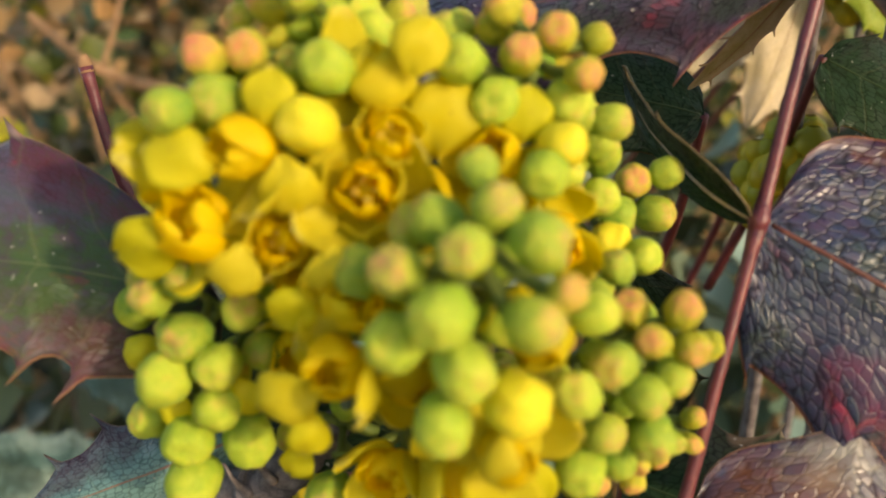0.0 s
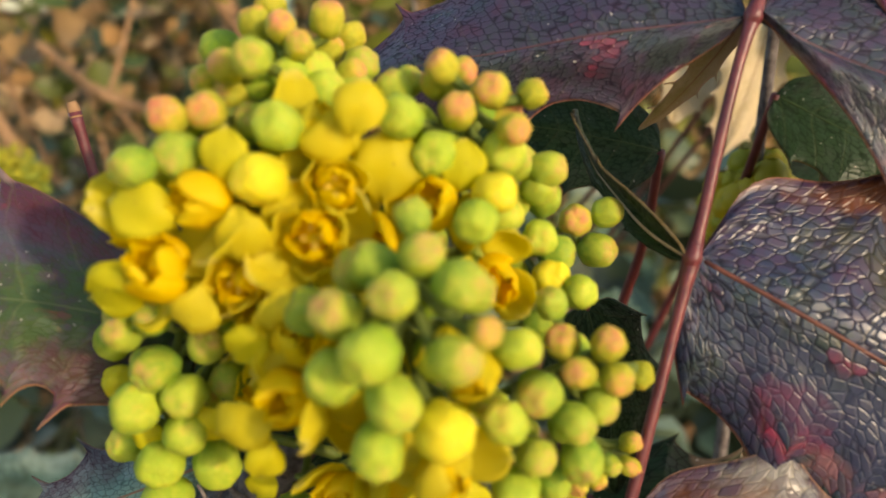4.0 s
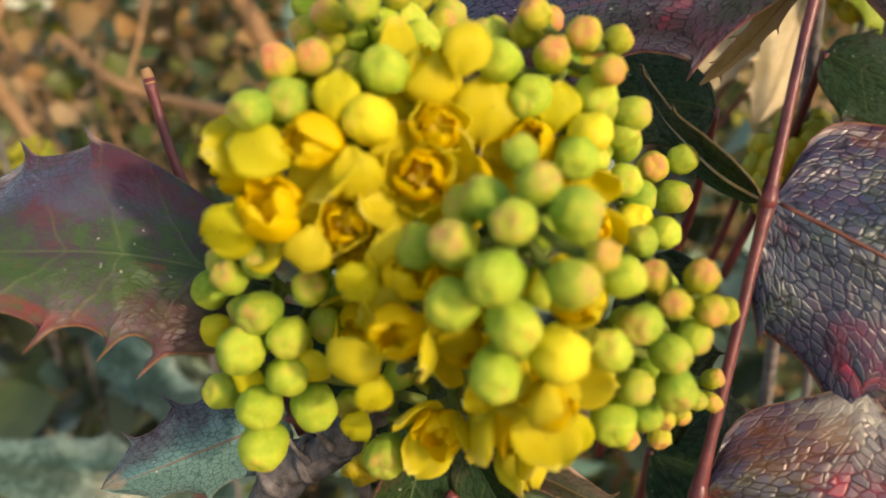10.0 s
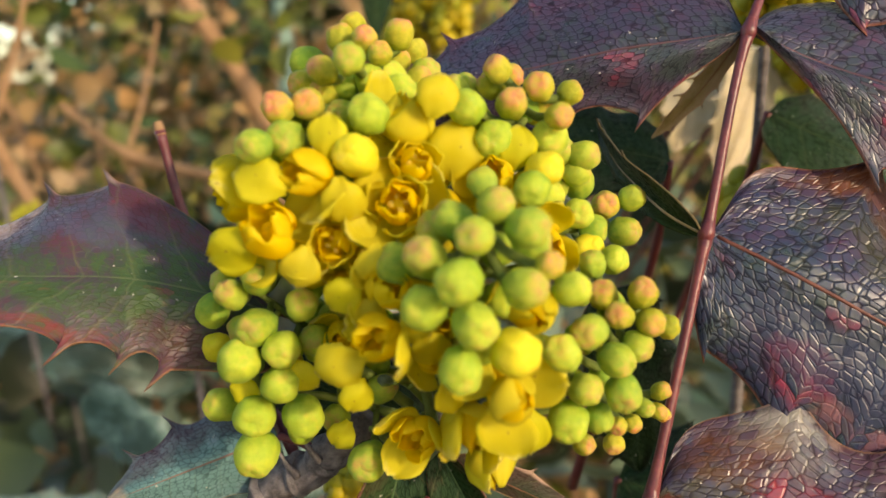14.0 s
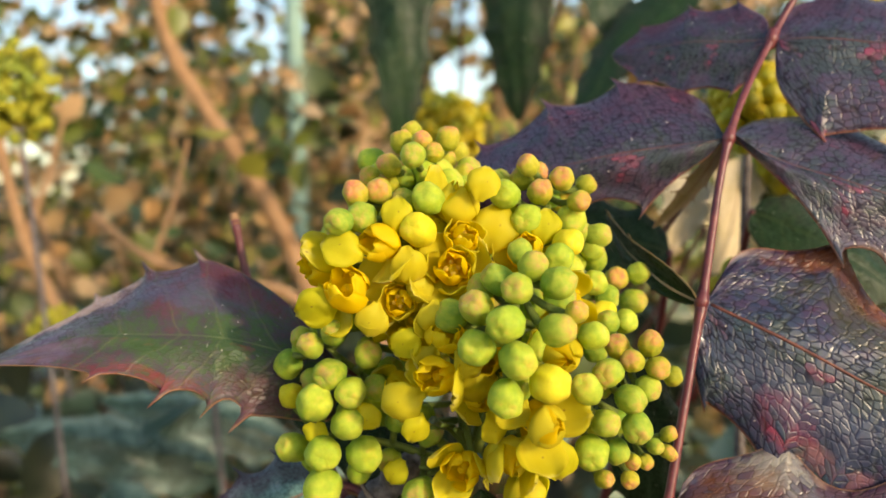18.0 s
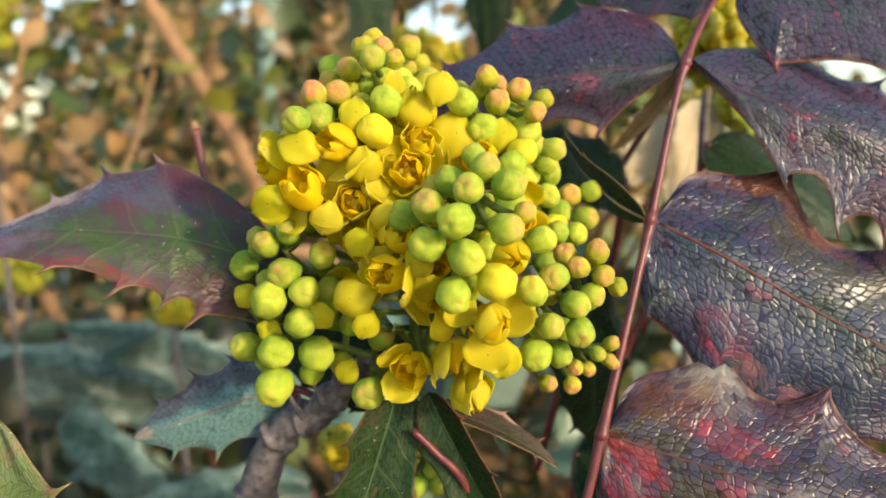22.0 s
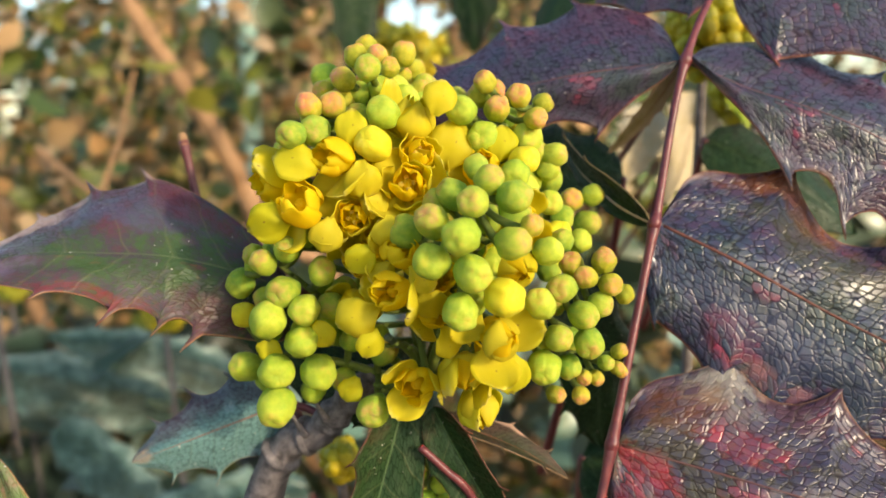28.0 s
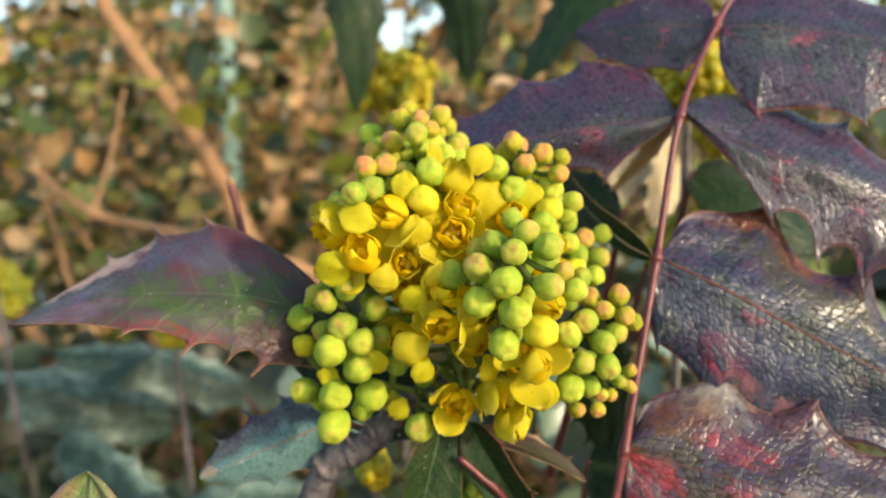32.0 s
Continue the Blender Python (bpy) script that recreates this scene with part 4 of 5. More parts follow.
def cup_petal(name, mat, seed, belly, mouth, tall, half_deg):
    """An inner petal: a curved piece of a barrel with a rounded lip; the flower's axis is local z."""
    rs = random.Random(seed)
    nu, nv = 12, 10
    out, inn = [], []
    skew = rs.uniform(-0.06, 0.06)
    for i in range(nu + 1):
        u = i / nu
        r = 0.12 + (belly - 0.12) * math.sin(min(1.0, u * 1.6) * math.pi / 2) ** 0.8 + (mouth - belly) * max(0.0, u - 0.45) ** 1.5 * 2.45
        narrow = 0.35 + 0.65 * math.sin(math.pi * (0.10 + 0.62 * u)) ** 0.8
        for j in range(nv + 1):
            v = 2 * j / nv - 1
            w = math.radians(half_deg) * v * narrow
            z = tall * (u - u ** 3 * (0.34 * v * v + 0.07 * math.exp(-(v / 0.16) ** 2)) + skew * v * u + 0.025 * u ** 4 * math.sin(9 * v + seed))
            rr = r * (1 - 0.05 * v * v) + 0.010 * math.sin(5 * u + 3 * v + seed) + 0.02 * v
            rr += 0.045 * u ** 4 * math.cos(5 * v + seed)
            for verts, k in ((out, 1.0), (inn, 1.0 - 0.020 / max(rr, 0.05))):
                verts.append(Vector((math.sin(w) * rr * k, math.cos(w) * rr * k, z)))
    row, count, faces = nv + 1, len(out), []
    for i in range(nu):
        for j in range(nv):
            q = i * row + j
            faces.append((q, q + row, q + row + 1, q + 1))
            faces.append((count + q, count + q + 1, count + q + row + 1, count + q + row))
        for j in (0, nv):
            q = i * row + j
            faces.append((q, count + q, count + q + row, q + row) if j == 0 else (q, q + row, count + q + row, count + q))
    for j in range(nv):
        q = nu * row + j
        faces.append((q, count + q, count + q + 1, q + 1))
    return mesh_of(name, out + inn, faces, mat)


INNER = {"shut": [cup_petal("petal", PETAL_GOLD, k, 0.39, 0.05, 0.90, 66) for k in range(3)],
         "half": [cup_petal("petal", PETAL_GOLD, 5 + k, 0.38, 0.22, 0.82, 60) for k in range(3)],
         "wide": [cup_petal("petal", PETAL_GOLD, 8 + k, 0.36, 0.30, 0.74, 54) for k in range(3)]}
CALYX = {"shut": [cup_petal("petal", PETAL_LEMON, 20 + k, 0.43, 0.13, 0.86, 66) for k in range(3)],
         "half": [cup_petal("petal", PETAL_GOLD, 25 + k, 0.43, 0.32, 0.82, 58) for k in range(3)],
         "wide": [cup_petal("petal", PETAL_LEMON, 28 + k, 0.43, 0.42, 0.76, 54) for k in range(3)]}
OUTER = [petal_mesh("sepal", PETAL_LEMON, 0.48, 0.46, 9 + k, 0.03 * k, 0.05 - 0.06 * k) for k in range(3)]
OUTER_GREEN = [petal_mesh("sepal", PETAL_GREEN, 0.44, 0.40, 19 + k) for k in range(2)]
CUP = bud_mesh("flower", PETAL_GOLD, 5, 0.8)
STAMEN_V, STAMEN_F = tube_data([Vector((0, 0, 0)), Vector((0, 0.05, 0.5)), Vector((0, 0.02, 1.0))], 0.09, 0.18, 6, 3)
STAMEN = mesh_of("stamen", STAMEN_V, STAMEN_F, PETAL_GOLD)


FRAY = random.Random(77)


def flower(x, y, z, aim, size, gape="half", sepals=4, spread=70.0, turn=0.0, green=False, label=""):
    """An open flower, size its diameter in centimetres: a cup of six notched petals round the stamens, and spreading sepals below."""
    aim = (Vector(aim).normalized() + Vector((FRAY.uniform(-1, 1), 0.3, FRAY.uniform(-0.8, 1))) * 0.16).normalized()
    m = facing(W(x, y, z) - aim * size * 0.0042, aim, (0.1, 0.2, 1), size * 0.01)
    core = part("flower", CUP, cluster, m @ pose(0, 0, 0.20) @ Matrix.Diagonal((0.15, 0.15, 0.30, 1)), label or "open yellow flower with a cup of petals")
    for k in range(3):
        for pool, off, grow in ((INNER, 0, 0.96), (CALYX, 60, 1.0)):
            grow += FRAY.uniform(-0.04, 0.05)
            lean = pose(0, 0, 0, FRAY.uniform(-14, 6) * (0.4 if gape == "shut" else 1.0), FRAY.uniform(-9, 9), 0)
            part("petal", pool[gape][k], core, m @ pose(0, 0, 0, 0, 0, turn + off + k * 120 + FRAY.uniform(-12, 12)) @ lean @ Matrix.Diagonal((grow, grow, FRAY.uniform(0.80, 1.08), 1)))
    for k in range(3 if gape == "wide" else 0):
        part("petal", INNER["half"][k], core, m @ pose(0, 0, 0.14, 0, 0, turn + 32 + k * 120 + FRAY.uniform(-15, 15)) @ pose(0, 0, 0, FRAY.uniform(-10, 4), 0, 0) @ Matrix.Diagonal((0.78, 0.78, 0.82, 1)))
    for k in range(4 if gape == "wide" else 0):
        part("stamen", STAMEN, core, m @ pose(0, 0, 0, 0, 0, turn + 90 * k) @ pose(0, 0.09, 0.16, -6, 0, 0) @ Matrix.Diagonal((0.30, 0.30, 0.30, 1)))
    for k in range(sepals):
        w = turn + 25 + k * 360 / max(sepals, 1)
        pool = OUTER_GREEN if green else OUTER
        part("sepal", pool[k % len(pool)], core, m @ pose(0, 0, 0, 0, 0, w) @ pose(0, 0.10, 0.02, -spread * 1.22 + FRAY.uniform(-14, 16), FRAY.uniform(-14, 14), FRAY.uniform(-12, 12)) @ Matrix.Diagonal((0.95, 0.95, FRAY.uniform(0.72, 0.92), 1)))
    back = PLACED[core.name].inverted()
    root = W(x * 0.45, 1.5, z * 0.6 - 0.5)
    v, f = tube_data([root, W(x, y, z) - aim * size * 0.0072, W(x, y, z) - aim * size * 0.004], 0.0006, 0.0008, 6, 3)
    part("pedicel", mesh_of("pedicel", [back @ p for p in v], f, STALK_GREEN), core)
    return core


def lone_sepal(x, y, z, aim, up, size, green=False):
    """A single spreading sepal, its middle at the place, its outer side looking along aim."""
    pool = OUTER_GREEN if green else OUTER
    z_ax = Vector(up).normalized()
    y_ax = Vector(aim)
    y_ax = (y_ax - z_ax * y_ax.dot(z_ax)).normalized()
    x_ax = y_ax.cross(z_ax)
    m = Matrix((x_ax, y_ax, z_ax)).transposed().to_4x4()
    m = Matrix.Translation(W(x, y, z) - z_ax * size * 0.005) @ m @ Matrix.Diagonal((size * 0.01, size * 0.01, size * 0.01, 1))
    return part("sepal", pool[int(abs(x * 10)) % len(pool)], cluster, m)


flower(0.0, 0.6, 1.72, (0.1, -0.45, 0.9), 0.92, "shut", 1, 60, 10)
flower(-1.39, -0.05, 1.15, (-0.75, -0.62, 0.15), 0.80, "half", 2, 66, 0)
flower(-1.92, -0.1, 0.42, (-0.30, -0.75, 0.55), 0.92, "half", 4, 78, 30)
flower(-0.13, 0.0, 0.65, (0.05, -0.90, 0.30), 0.92, "wide", 4, 66, 15)
flower(1.17, 0.66, 0.82, (-0.20, -0.80, 0.50), 0.80, "half", 2, 70, 40)
flower(0.10, 0.35, 1.13, (0.25, -0.85, 0.35), 0.80, "wide", 3, 75, 5)
flower(-1.05, 0.05, 0.12, (-0.25, -0.95, 0.05), 0.78, "wide", 2, 75, 20)
flower(-1.0, 0.6, -0.75, (0.0, -0.9, -0.3), 0.72, "half", 2, 75, 35)
flower(-0.47, -0.55, -1.05, (-0.35, -0.85, 0.15), 0.86, "half", 2, 62, 50)
flower(-0.30, -0.35, -0.45, (0.2, -0.8, 0.5), 0.72, "half", 3, 65, 12)
flower(1.59, -0.65, -0.74, (0.2, -0.85, -0.2), 0.82, "shut", 1, 60, 22)
flower(1.27, -1.0, -1.8, (0.25, -0.8, 0.1), 0.90, "shut", 3, 75, 33)
flower(0.72, -0.2, -2.6, (-0.1, -0.8, -0.35), 0.92, "shut", 2, 28, 44)
flower(1.0, 0.3, -3.4, (0.1, -0.65, -0.55), 0.88, "shut", 2, 18, 55, True)
flower(-0.13, 0.3, -2.95, (-0.35, -0.9, 0.05), 0.80, "half", 3, 50, 18)
flower(-2.55, 0.75, 0.72, (-0.85, -0.35, 0.1), 0.92, "half", 3, 60, 28)
flower(0.25, 0.1, -1.55, (0.3, -0.9, 0.1), 0.75, "half", 3, 70, 8)
flower(-1.2, 0.9, -1.6, (-0.2, -0.9, -0.2), 0.7, "half", 2, 70, 48)
for x, y, z, aim, size in ((0.4, 0.8, 0.35, (0.1, -1, 0.2), 0.85), (1.9, 0.7, -0.2, (0.3, -1, 0), 0.75), (0.4, 0.4, -0.9, (0, -1, -0.1), 0.8),
                           (-0.9, 0.9, 0.9, (-0.1, -1, 0.2), 0.8), (1.3, 0.6, -2.2, (0.2, -0.9, -0.4), 0.75), (-0.7, 0.5, -0.3, (0, -1, 0.1), 0.75)):
    flower(x, y, z, aim, size, "half", 3, 66, x * 40)
for at, aim, up, size, green in (
        ((-1.02, 0.05, 1.60), (0, -1, 0.1), (0.1, 0, 1), 0.62, True), ((-1.95, -0.1, 1.05), (-0.3, -1, 0.5), (-0.9, 0, 0.35), 0.78, True),
        ((-2.45, 0.1, 0.08), (-0.2, -1, -0.1), (-0.9, 0, -0.3), 0.82, True), ((-1.5, -0.1, -0.15), (0, -1, 0), (-0.3, 0, -1), 0.62, False),
        ((-1.32, 1.0, -3.2), (-0.1, -1, 0.1), (-0.5, 0, -0.9), 0.55, True), ((-1.05, -0.3, -1.5), (-0.2, -1, -0.1), (-0.9, 0, -0.4), 0.78, False),
        ((0.66, 0.9, 1.25), (0.1, -1, 0.1), (0.2, 0, 1), 0.92, False), ((1.54, 0.8, 1.25), (0.1, -1, 0), (0.1, 0, 1), 0.66, True),
        ((1.48, -0.4, -2.55), (0.1, -1, -0.2), (0.1, 0, -1), 0.78, True), ((-0.85, -0.2, 0.75), (0.1, -1, 0), (0.1, 0, -1), 0.66, False),
        ((-1.75, 0.6, -2.0), (0, -1, -0.2), (0.6, 0, -0.8), 0.6, True), ((0.45, 0.2, 2.05), (0.2, -1, 0.2), (0.3, 0, 1), 0.62, False),
        ((-2.75, 0.9, -2.35), (-0.1, -1, 0.2), (0.8, 0, -0.3), 0.5, True), ((0.2, -0.2, -1.35), (0, -1, -0.1), (0.5, 0, -0.9), 0.6, False),
        ((-0.50, -0.30, -0.10), (0.4, -1, 0.3), (-0.2, 0, -1), 0.56, False), ((-0.95, -0.15, -0.55), (0.3, -1, 0.3), (-0.7, 0, -0.7), 0.62, True), ((0.05, -0.45, -0.85), (0.4, -1, 0.2), (0.6, 0, -0.8), 0.60, False),
        ((-0.85, -0.35, -1.95), (0.3, -1, 0.2), (-0.3, 0, -1), 0.56, True), ((0.45, -0.35, -2.0), (0.4, -1, 0.3), (0.3, 0, -1), 0.58, False), ((-0.70, 0.0, 0.35), (0.4, -1, 0.4), (0.3, 0, 1), 0.52, False)):
    lone_sepal(*at, aim, up, size, green)


# a pedicel whose flower has dropped
tube("cut_pedicel", [W(-0.45, 1.4, -2.5), W(-0.56, 0.8, -2.2), W(-0.58, 0.58, -2.12)], 0.0006, 0.0008, LEAF_PALE, cluster, "pale cut end of a bare pedicel", 8, 4)
# small immature buds and thin stalks deep between the racemes
DEEP = random.Random(31)
for k in range(9):
    x, z = DEEP.uniform(-0.9, 0.9), DEEP.uniform(-3.3, -2.1)
    tube("pedicel", [W(0.1, 2.0, -3.3), W(x * 0.5, 1.6, z - 0.2), W(x, 1.1, z)], 0.0006, 0.0005, STALK_GREEN, cluster, "", 6, 4)

# main stem under the cluster
stem = thing("woody_stem", W(-5.5, 4.5, -12.0), "rough grey-brown woody stem carrying the flower cluster", "stem")
tube("stem", [W(-9, 8, -80), W(-7.0, 5.5, -20.0), W(-3.6, 3.0, -6.6), W(-2.0, 2.3, -4.4), W(-0.9, 2.0, -3.2)], 0.006, 0.0022, BARK, stem, "", 16, 16, 0.14, ((0.80, 0.25, 0.012), (0.86, 0.3, 0.012), (0.92, 0.25, 0.012)))
STEM_LINE = spline([W(-9, 8, -80), W(-7.0, 5.5, -20.0), W(-3.6, 3.0, -6.6), W(-2.0, 2.3, -4.4), W(-0.9, 2.0, -3.2)], 16)
for k in (27, 32, 37, 43, 49):
    p, q = STEM_LINE[k], STEM_LINE[k + 1]
    d = (q - p).normalized() * 0.0009
    girth = (0.006 - 0.0038 * k / 64) * 1.16
    tube("leaf_scar", [p - d, p, p + d], girth * 0.94, girth * 0.94, BARK, stem, "ring-like old leaf scar", 14, 5, 0.25, ((0.5, 0.12, 0.3),))
for x, y, z, dx in ((-1.9, 1.85, -4.1, -0.25), (-1.55, 1.75, -3.7, 0.2), (-2.35, 2.1, -4.5, -0.3)):
    tube("bud_scale", [W(x, y, z), W(x + dx * 0.5, y - 0.12, z + 0.3), W(x + dx, y - 0.1, z + 0.62)], 0.0008, 0.0002, BARK, stem, "dry brown bud scale", 6, 5, 0.1)
stub = thing("leaf_stalk", W(-4.2, 5.2, -3.0), "bare wine-red stalk standing behind the flowers", "stalk")
tube("stalk", [W(-2.6, 3.0, -4.5), W(-4.0, 4.8, -2.6), W(-4.9, 5.3, -0.4), W(-5.25, 5.45, 1.4)], 0.0012, 0.0009, RACHIS_RED, stub, "", 8, 8, 0.06, ((1.0, 0.35, 0.05),))
tube("dry_tip", [W(-5.23, 5.44, 1.30), W(-5.27, 5.46, 1.50), W(-5.29, 5.46, 1.58)], 0.00125, 0.0008, TWIG, stub, "pale dried tip", 8, 4, 0.2)

# ---- the shrubs behind ----
def blade(verts, faces, at, along, across, length, width, fold):
    q = len(verts)
    along, across = along.normalized(), across.normalized()
    n = along.cross(across)
    for u, w in ((0, 0.05), (0.22, 0.75), (0.5, 1.0), (0.78, 0.62), (1.0, 0.03)):
        c = at + along * (u * length) - n * (0.25 * length * (u - 0.4) ** 2)
        verts.extend((c - across * (w * width) + n * (fold * w * width), c, c + across * (w * width) + n * (fold * w * width)))
    for k in range(4):
        a = q + 3 * k
        faces.append((a, a + 1, a + 4, a + 3))
        faces.append((a + 1, a + 2, a + 5, a + 4))


def foliage(name, count, mat, near, far, low, high, size, seed, label, droop=0.3, keep=None, wide=1.1):
    rs = random.Random(seed)
    verts, faces, made = [], [], 0
    while made < count:
        y = near + (far - near) * rs.random() ** 0.8
        x = rs.gauss(0.0, 0.62) + rs.uniform(-0.3, 0.3)
        if abs(x) > wide + 0.3 * math.sin(5 * y):
            continue
        z = rs.uniform(low, high)
        if keep and rs.random() > keep(x, y, z):
            continue
        made += 1
        a = Vector((rs.gauss(0, 1), rs.gauss(0, 1), rs.gauss(-droop, 0.7)))
        b = a.cross(Vector((rs.gauss(0, 1), rs.gauss(0, 1), rs.gauss(0, 1))))
        s = size * rs.uniform(0.6, 1.4)
        blade(verts, faces, Vector((x, y, z)), a, b, s, s * rs.uniform(0.28, 0.46), rs.uniform(0.1, 0.6))
    ob = put(new(name, mesh_of(name, verts, faces, mat)), None, Matrix())
    return tagged(ob, label, "foliage", "", "stuff")


HEDGE = varied("hedge_leaf", [(0.012, 0.030, 0.012), (0.03, 0.07, 0.022), (0.10, 0.15, 0.03), (0.20, 0.22, 0.03), (0.05, 0.10, 0.075), (0.32, 0.30, 0.04)], 0.4)
# the two pale tones are sky sheen painted onto dark glossy leaves
LOW = varied("low_leaf_sheen_mix", [(0.012, 0.026, 0.014), (0.20, 0.35, 0.26), (0.02, 0.04, 0.02), (0.30, 0.42, 0.34), (0.14, 0.19, 0.06), (0.012, 0.022, 0.012)], 0.3, 0.6)
DRY = varied("dry_leaf_mix", [(0.52, 0.30, 0.13), (0.66, 0.42, 0.22), (0.32, 0.19, 0.07), (0.72, 0.52, 0.32), (0.22, 0.18, 0.05)], 0.7, 0.2)
BLOOM = varied("far_bloom", [(0.60, 0.46, 0.01), (0.70, 0.54, 0.02), (0.42, 0.42, 0.02)], 0.5)
# dimmer, greener copy of BLOOM, with the shade over far clusters in its colour
BLOOM_SHADE = varied("shade_painted_bloom", [(0.36, 0.34, 0.02), (0.46, 0.42, 0.02), (0.24, 0.30, 0.03)], 0.6)


# round openings in the thicket: bearing, rise, radius
SKY_GAPS = ((0.012, 0.126, 0.040), (0.212, 0.112, 0.022), (0.258, 0.140, 0.022), (0.225, 0.20, 0.03))


def thin_top(x, y, z):
    # the thicket thins out upwards, with gaps that reach down to the sky
    e = (z - 0.82) / (y + 0.13)
    gap = noise.noise(Vector((x / (y + 0.13) * 7 + 3, 4.2, e * 5)))
    for ax, ae, wide in SKY_GAPS:
        if (x / (y + 0.13) - ax) ** 2 + (e - ae) ** 2 < wide ** 2:
            return 0.0
    if e < -0.04:
        return 1.0
    if gap > 0.46 - e * 0.7 - (0.28 if x > 0.02 and e > 0.06 else 0.0):
        return 0.10
    return 1.0 if e < 0.16 else 0.5


foliage("hedge_leaves", 8200, HEDGE, 0.50, 1.7, 0.15, 1.3, 0.027, 41, "dense dark green hedge leaves, out of focus", 0.4, thin_top)
foliage("dry_leaves", 7800, DRY, 0.55, 1.8, 0.05, 1.2, 0.023, 42, "dry tan and orange leaves caught between twigs", 0.2, lambda x, y, z: thin_top(x, y, z) * (1.0 if x < 0.12 else 0.5))
foliage("far_leaves", 11000, HEDGE, 1.7, 3.2, 0.1, 1.75, 0.060, 44, "far dark green shrubs", 0.4, thin_top, 1.9)
foliage("far_dry_leaves", 7000, DRY, 1.6, 3.0, 0.1, 1.55, 0.06, 45, "far tan leaves and stalks", 0.4, thin_top, 1.9)
foliage("low_leaves", 1700, LOW, 0.30, 0.60, 0.30, 0.715, 0.040, 43, "dark blue-green leaves low in the shrub, some painted pale with sky sheen", 0.3, None, 0.55)

rs_twig = random.Random(7)
thicket = thing("thicket", (0.0, 0.8, 0.0), "thicket of sunlit tan twigs", "twigs")
for k in range(26):
    y = rs_twig.uniform(0.5, 1.7)
    x = rs_twig.uniform(-0.6, 0.45) * (y + 0.15)
    top = rs_twig.uniform(0.6, 1.08)
    lean = rs_twig.uniform(-0.35, 0.35)
    p = [Vector((x, y, 0.0)), Vector((x + lean * 0.3 + rs_twig.gauss(0, 0.012), y, top * 0.4)), Vector((x + lean * 0.7 + rs_twig.gauss(0, 0.014), y, top * 0.75)), Vector((x + lean, y + rs_twig.gauss(0, 0.04), top))]
    tube("twig", p, rs_twig.uniform(0.003, 0.006), 0.002, TWIG, thicket, "", 6, 4, 0.1)

for pts, r in (([(-0.06, 0.40, 0.0), (-0.07, 0.36, 0.60), (-0.081, 0.35, 0.715), (-0.0974, 0.35, 0.7735), (-0.1176, 0.35, 0.82), (-0.149, 0.35, 0.873), (-0.17, 0.35, 0.921), (-0.19, 0.35, 1.05)], 0.0085),
               ([(-0.12, 0.30, 0.0), (-0.167, 0.28, 0.66), (-0.1865, 0.28, 0.70), (-0.207, 0.28, 0.75), (-0.227, 0.28, 0.80), (-0.24, 0.28, 0.88)], 0.006),
               ([(-0.02, 0.28, 0.0), (-0.03, 0.26, 0.70), (-0.076, 0.25, 0.763), (-0.106, 0.25, 0.775), (-0.148, 0.25, 0.788), (-0.1755, 0.25, 0.812)], 0.0045),
               ([(0.16, 0.5, 0.0), (0.1, 0.5, 0.6), (0.13, 0.5, 1.0), (0.10, 0.5, 1.25)], 0.007)):
    pts = [Vector((0, -0.135, 0.82)) + (Vector(p) - Vector((0, -0.135, 0.82))) * 1.6 for p in pts if p[2] > 0.3]
    pts.insert(0, Vector((pts[0].x * 0.9, pts[0].y, 0.0)))
    r *= 1.5
    br = thing("branch", pts[0], "bare sunlit tan branch in the thicket behind", "branch", "branches behind")
    tube("limb", pts, r, r * 0.5, TWIG, br, "", 10, 8, 0.15)
    for k in (len(pts) - 2,):
        p = Vector(pts[k])
        tube("side_twig", [p, p + Vector((0.012, 0.02, 0.045)), p + Vector((0.022, 0.04, 0.10))], r * 0.35, r * 0.2, TWIG, br, "", 6, 5, 0.1)
cane = thing("plant_stake", (-0.235, 1.02, 0.0), "pale teal upright stake among the twigs", "stake")
tube("stake", [(-0.225, 1.02, 0.0), (-0.225, 1.02, 0.7), (-0.216, 1.02, 1.12)], 0.013, 0.013, TEAL, cane, "", 10, 4)


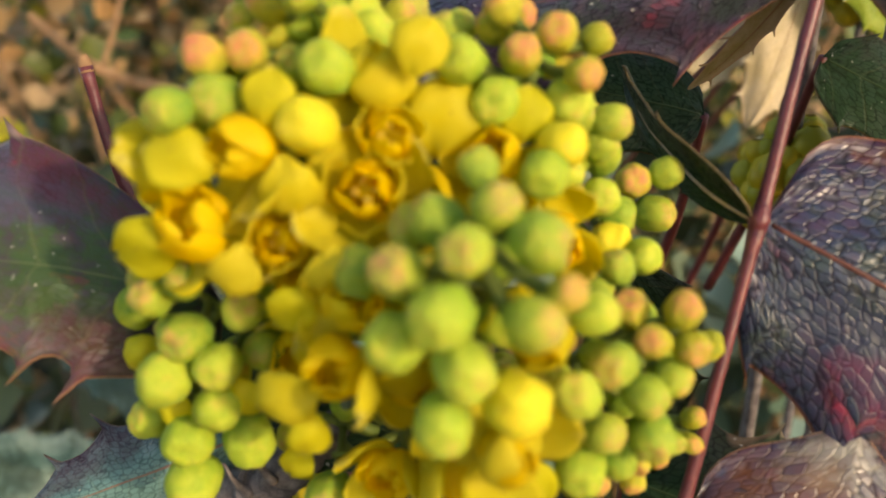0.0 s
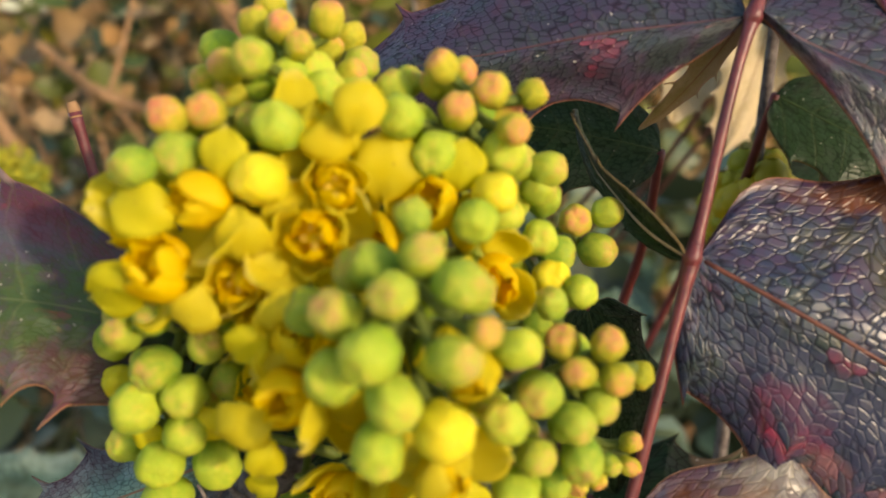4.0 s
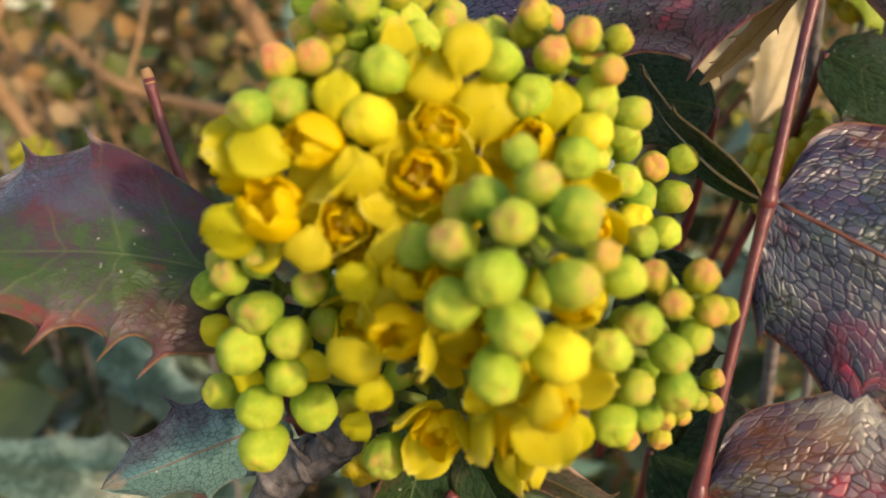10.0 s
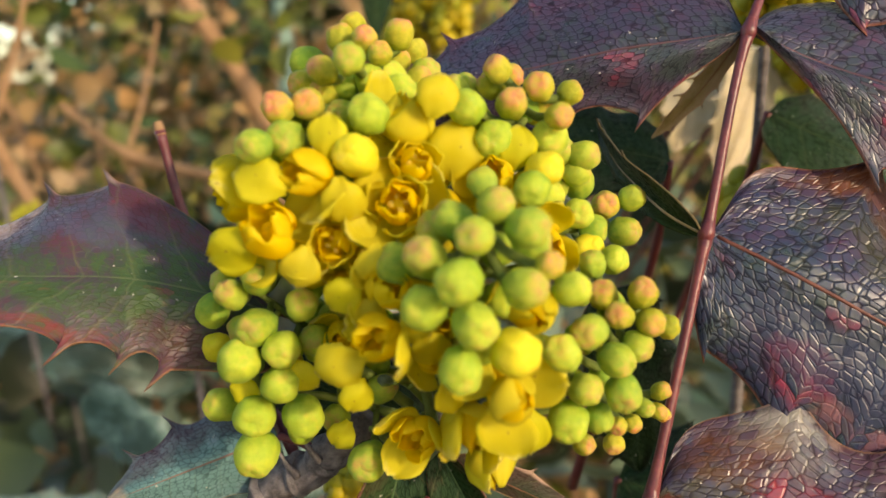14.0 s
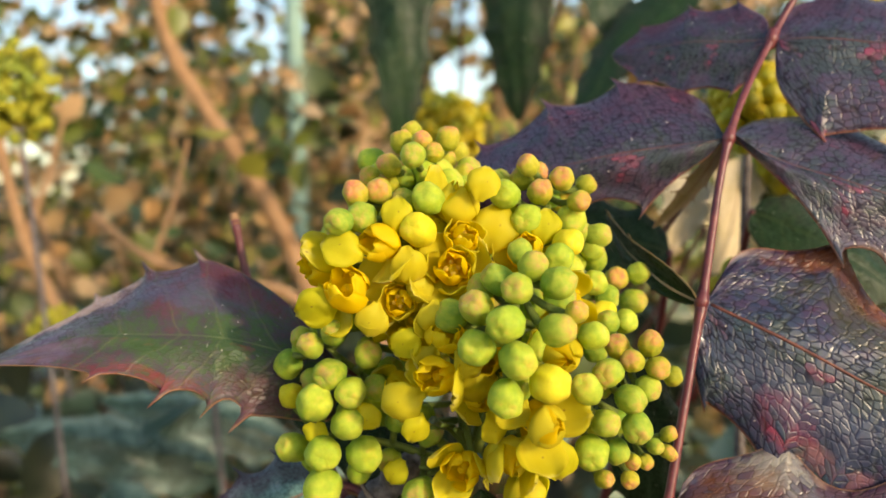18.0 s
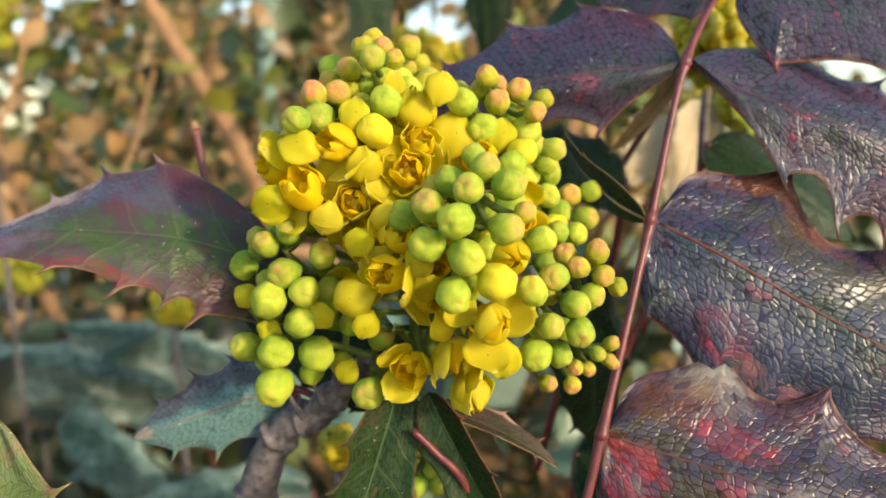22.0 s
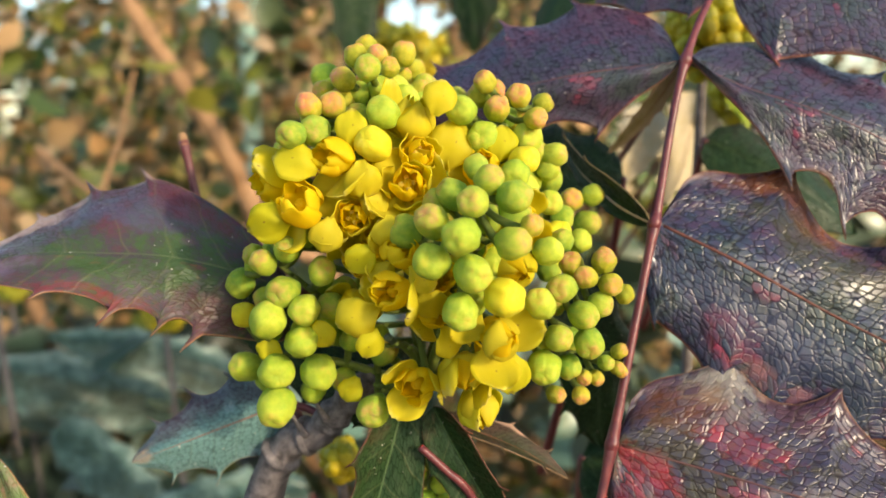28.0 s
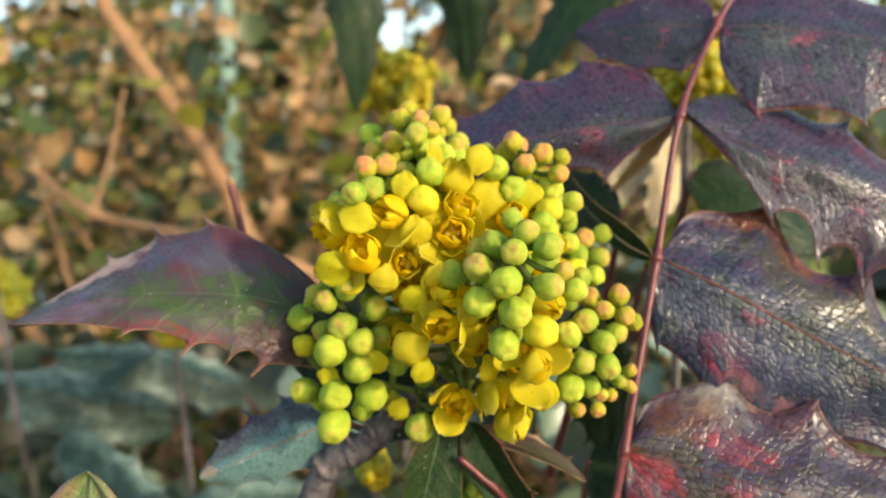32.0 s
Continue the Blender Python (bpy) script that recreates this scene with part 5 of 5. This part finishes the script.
def far_cluster(at, radius, tall, seed, grain=0.0034, mat=BLOOM):
    rs = random.Random(seed)
    ob = thing("flower_cluster", at - Vector((0, 0, tall)), "blurred cluster of yellow flowers and buds in the shrub behind", "flowers", "flower clusters behind")
    verts, faces = [], []
    for k in range(190):
        d = Vector((rs.gauss(0, 1), rs.gauss(0, 1), rs.gauss(0, 1))).normalized()
        c = at + Vector((d.x * radius, d.y * radius, d.z * tall)) * rs.uniform(0.35, 1.0)
        s = grain * rs.uniform(0.7, 1.3)
        q = len(verts)
        for i in range(5):
            th = math.pi * (i + 0.5) / 5
            for j in range(7):
                ph = 2 * math.pi * j / 7
                verts.append(c + Vector((math.sin(th) * math.cos(ph), math.sin(th) * math.sin(ph), math.cos(th))) * s)
        for i in range(4):
            for j in range(7):
                faces.append((q + i * 7 + j, q + i * 7 + 7 + j, q + i * 7 + 7 + (j + 1) % 7, q + i * 7 + (j + 1) % 7))
    back = PLACED[ob.name].inverted()
    part("blossom", mesh_of("blossom", [back @ p for p in verts], faces, mat), ob)
    tube("flower_stalk", [at - Vector((0, -0.02, 0.25)), at - Vector((0, -0.008, 0.08)), at], 0.0016, 0.0012, BARK, ob)


far_cluster(W(-0.6, 30, 4.9), 0.028, 0.019, 1)
far_cluster(W(-23.6, 30, 8.0), 0.022, 0.028, 3, 0.0030, BLOOM_SHADE)
far_cluster(W(11.6, 14.0, 2.9), 0.014, 0.016, 4)
far_cluster(W(11.7, 10, 5.9), 0.013, 0.022, 6)
far_cluster(W(8.2, 9.6, -1.9), 0.009, 0.013, 5)
far_cluster(W(8.2, 9.0, 3.9), 0.010, 0.012, 12, 0.0026)
far_cluster(W(9.8, 9.0, 3.7), 0.011, 0.007, 13, 0.0026)
far_cluster(W(-12.2, 24.6, -6.8), 0.009, 0.009, 9)
far_cluster(W(-30.8, 47, -8.5), 0.022, 0.024, 10, 0.0034, BLOOM_SHADE)
far_cluster(W(-2.0, 5.0, -6.3), 0.0042, 0.0042, 8, 0.0016)
# small yellow-green buds under the leaf, built like a far flower cluster
far_cluster(W(-0.05, 3.0, -5.8), 0.0036, 0.0062, 14, 0.0017, BLOOM_SHADE)

gv = [(-300, -300, 0), (300, -300, 0), (300, 300, 0), (-300, 300, 0)]
ground = put(new("ground", mesh_of("ground", gv, [(0, 1, 2, 3)], SOIL, None, False)), None, Matrix())
tagged(ground, "brown soil with leaf litter", "ground", "", "structure")
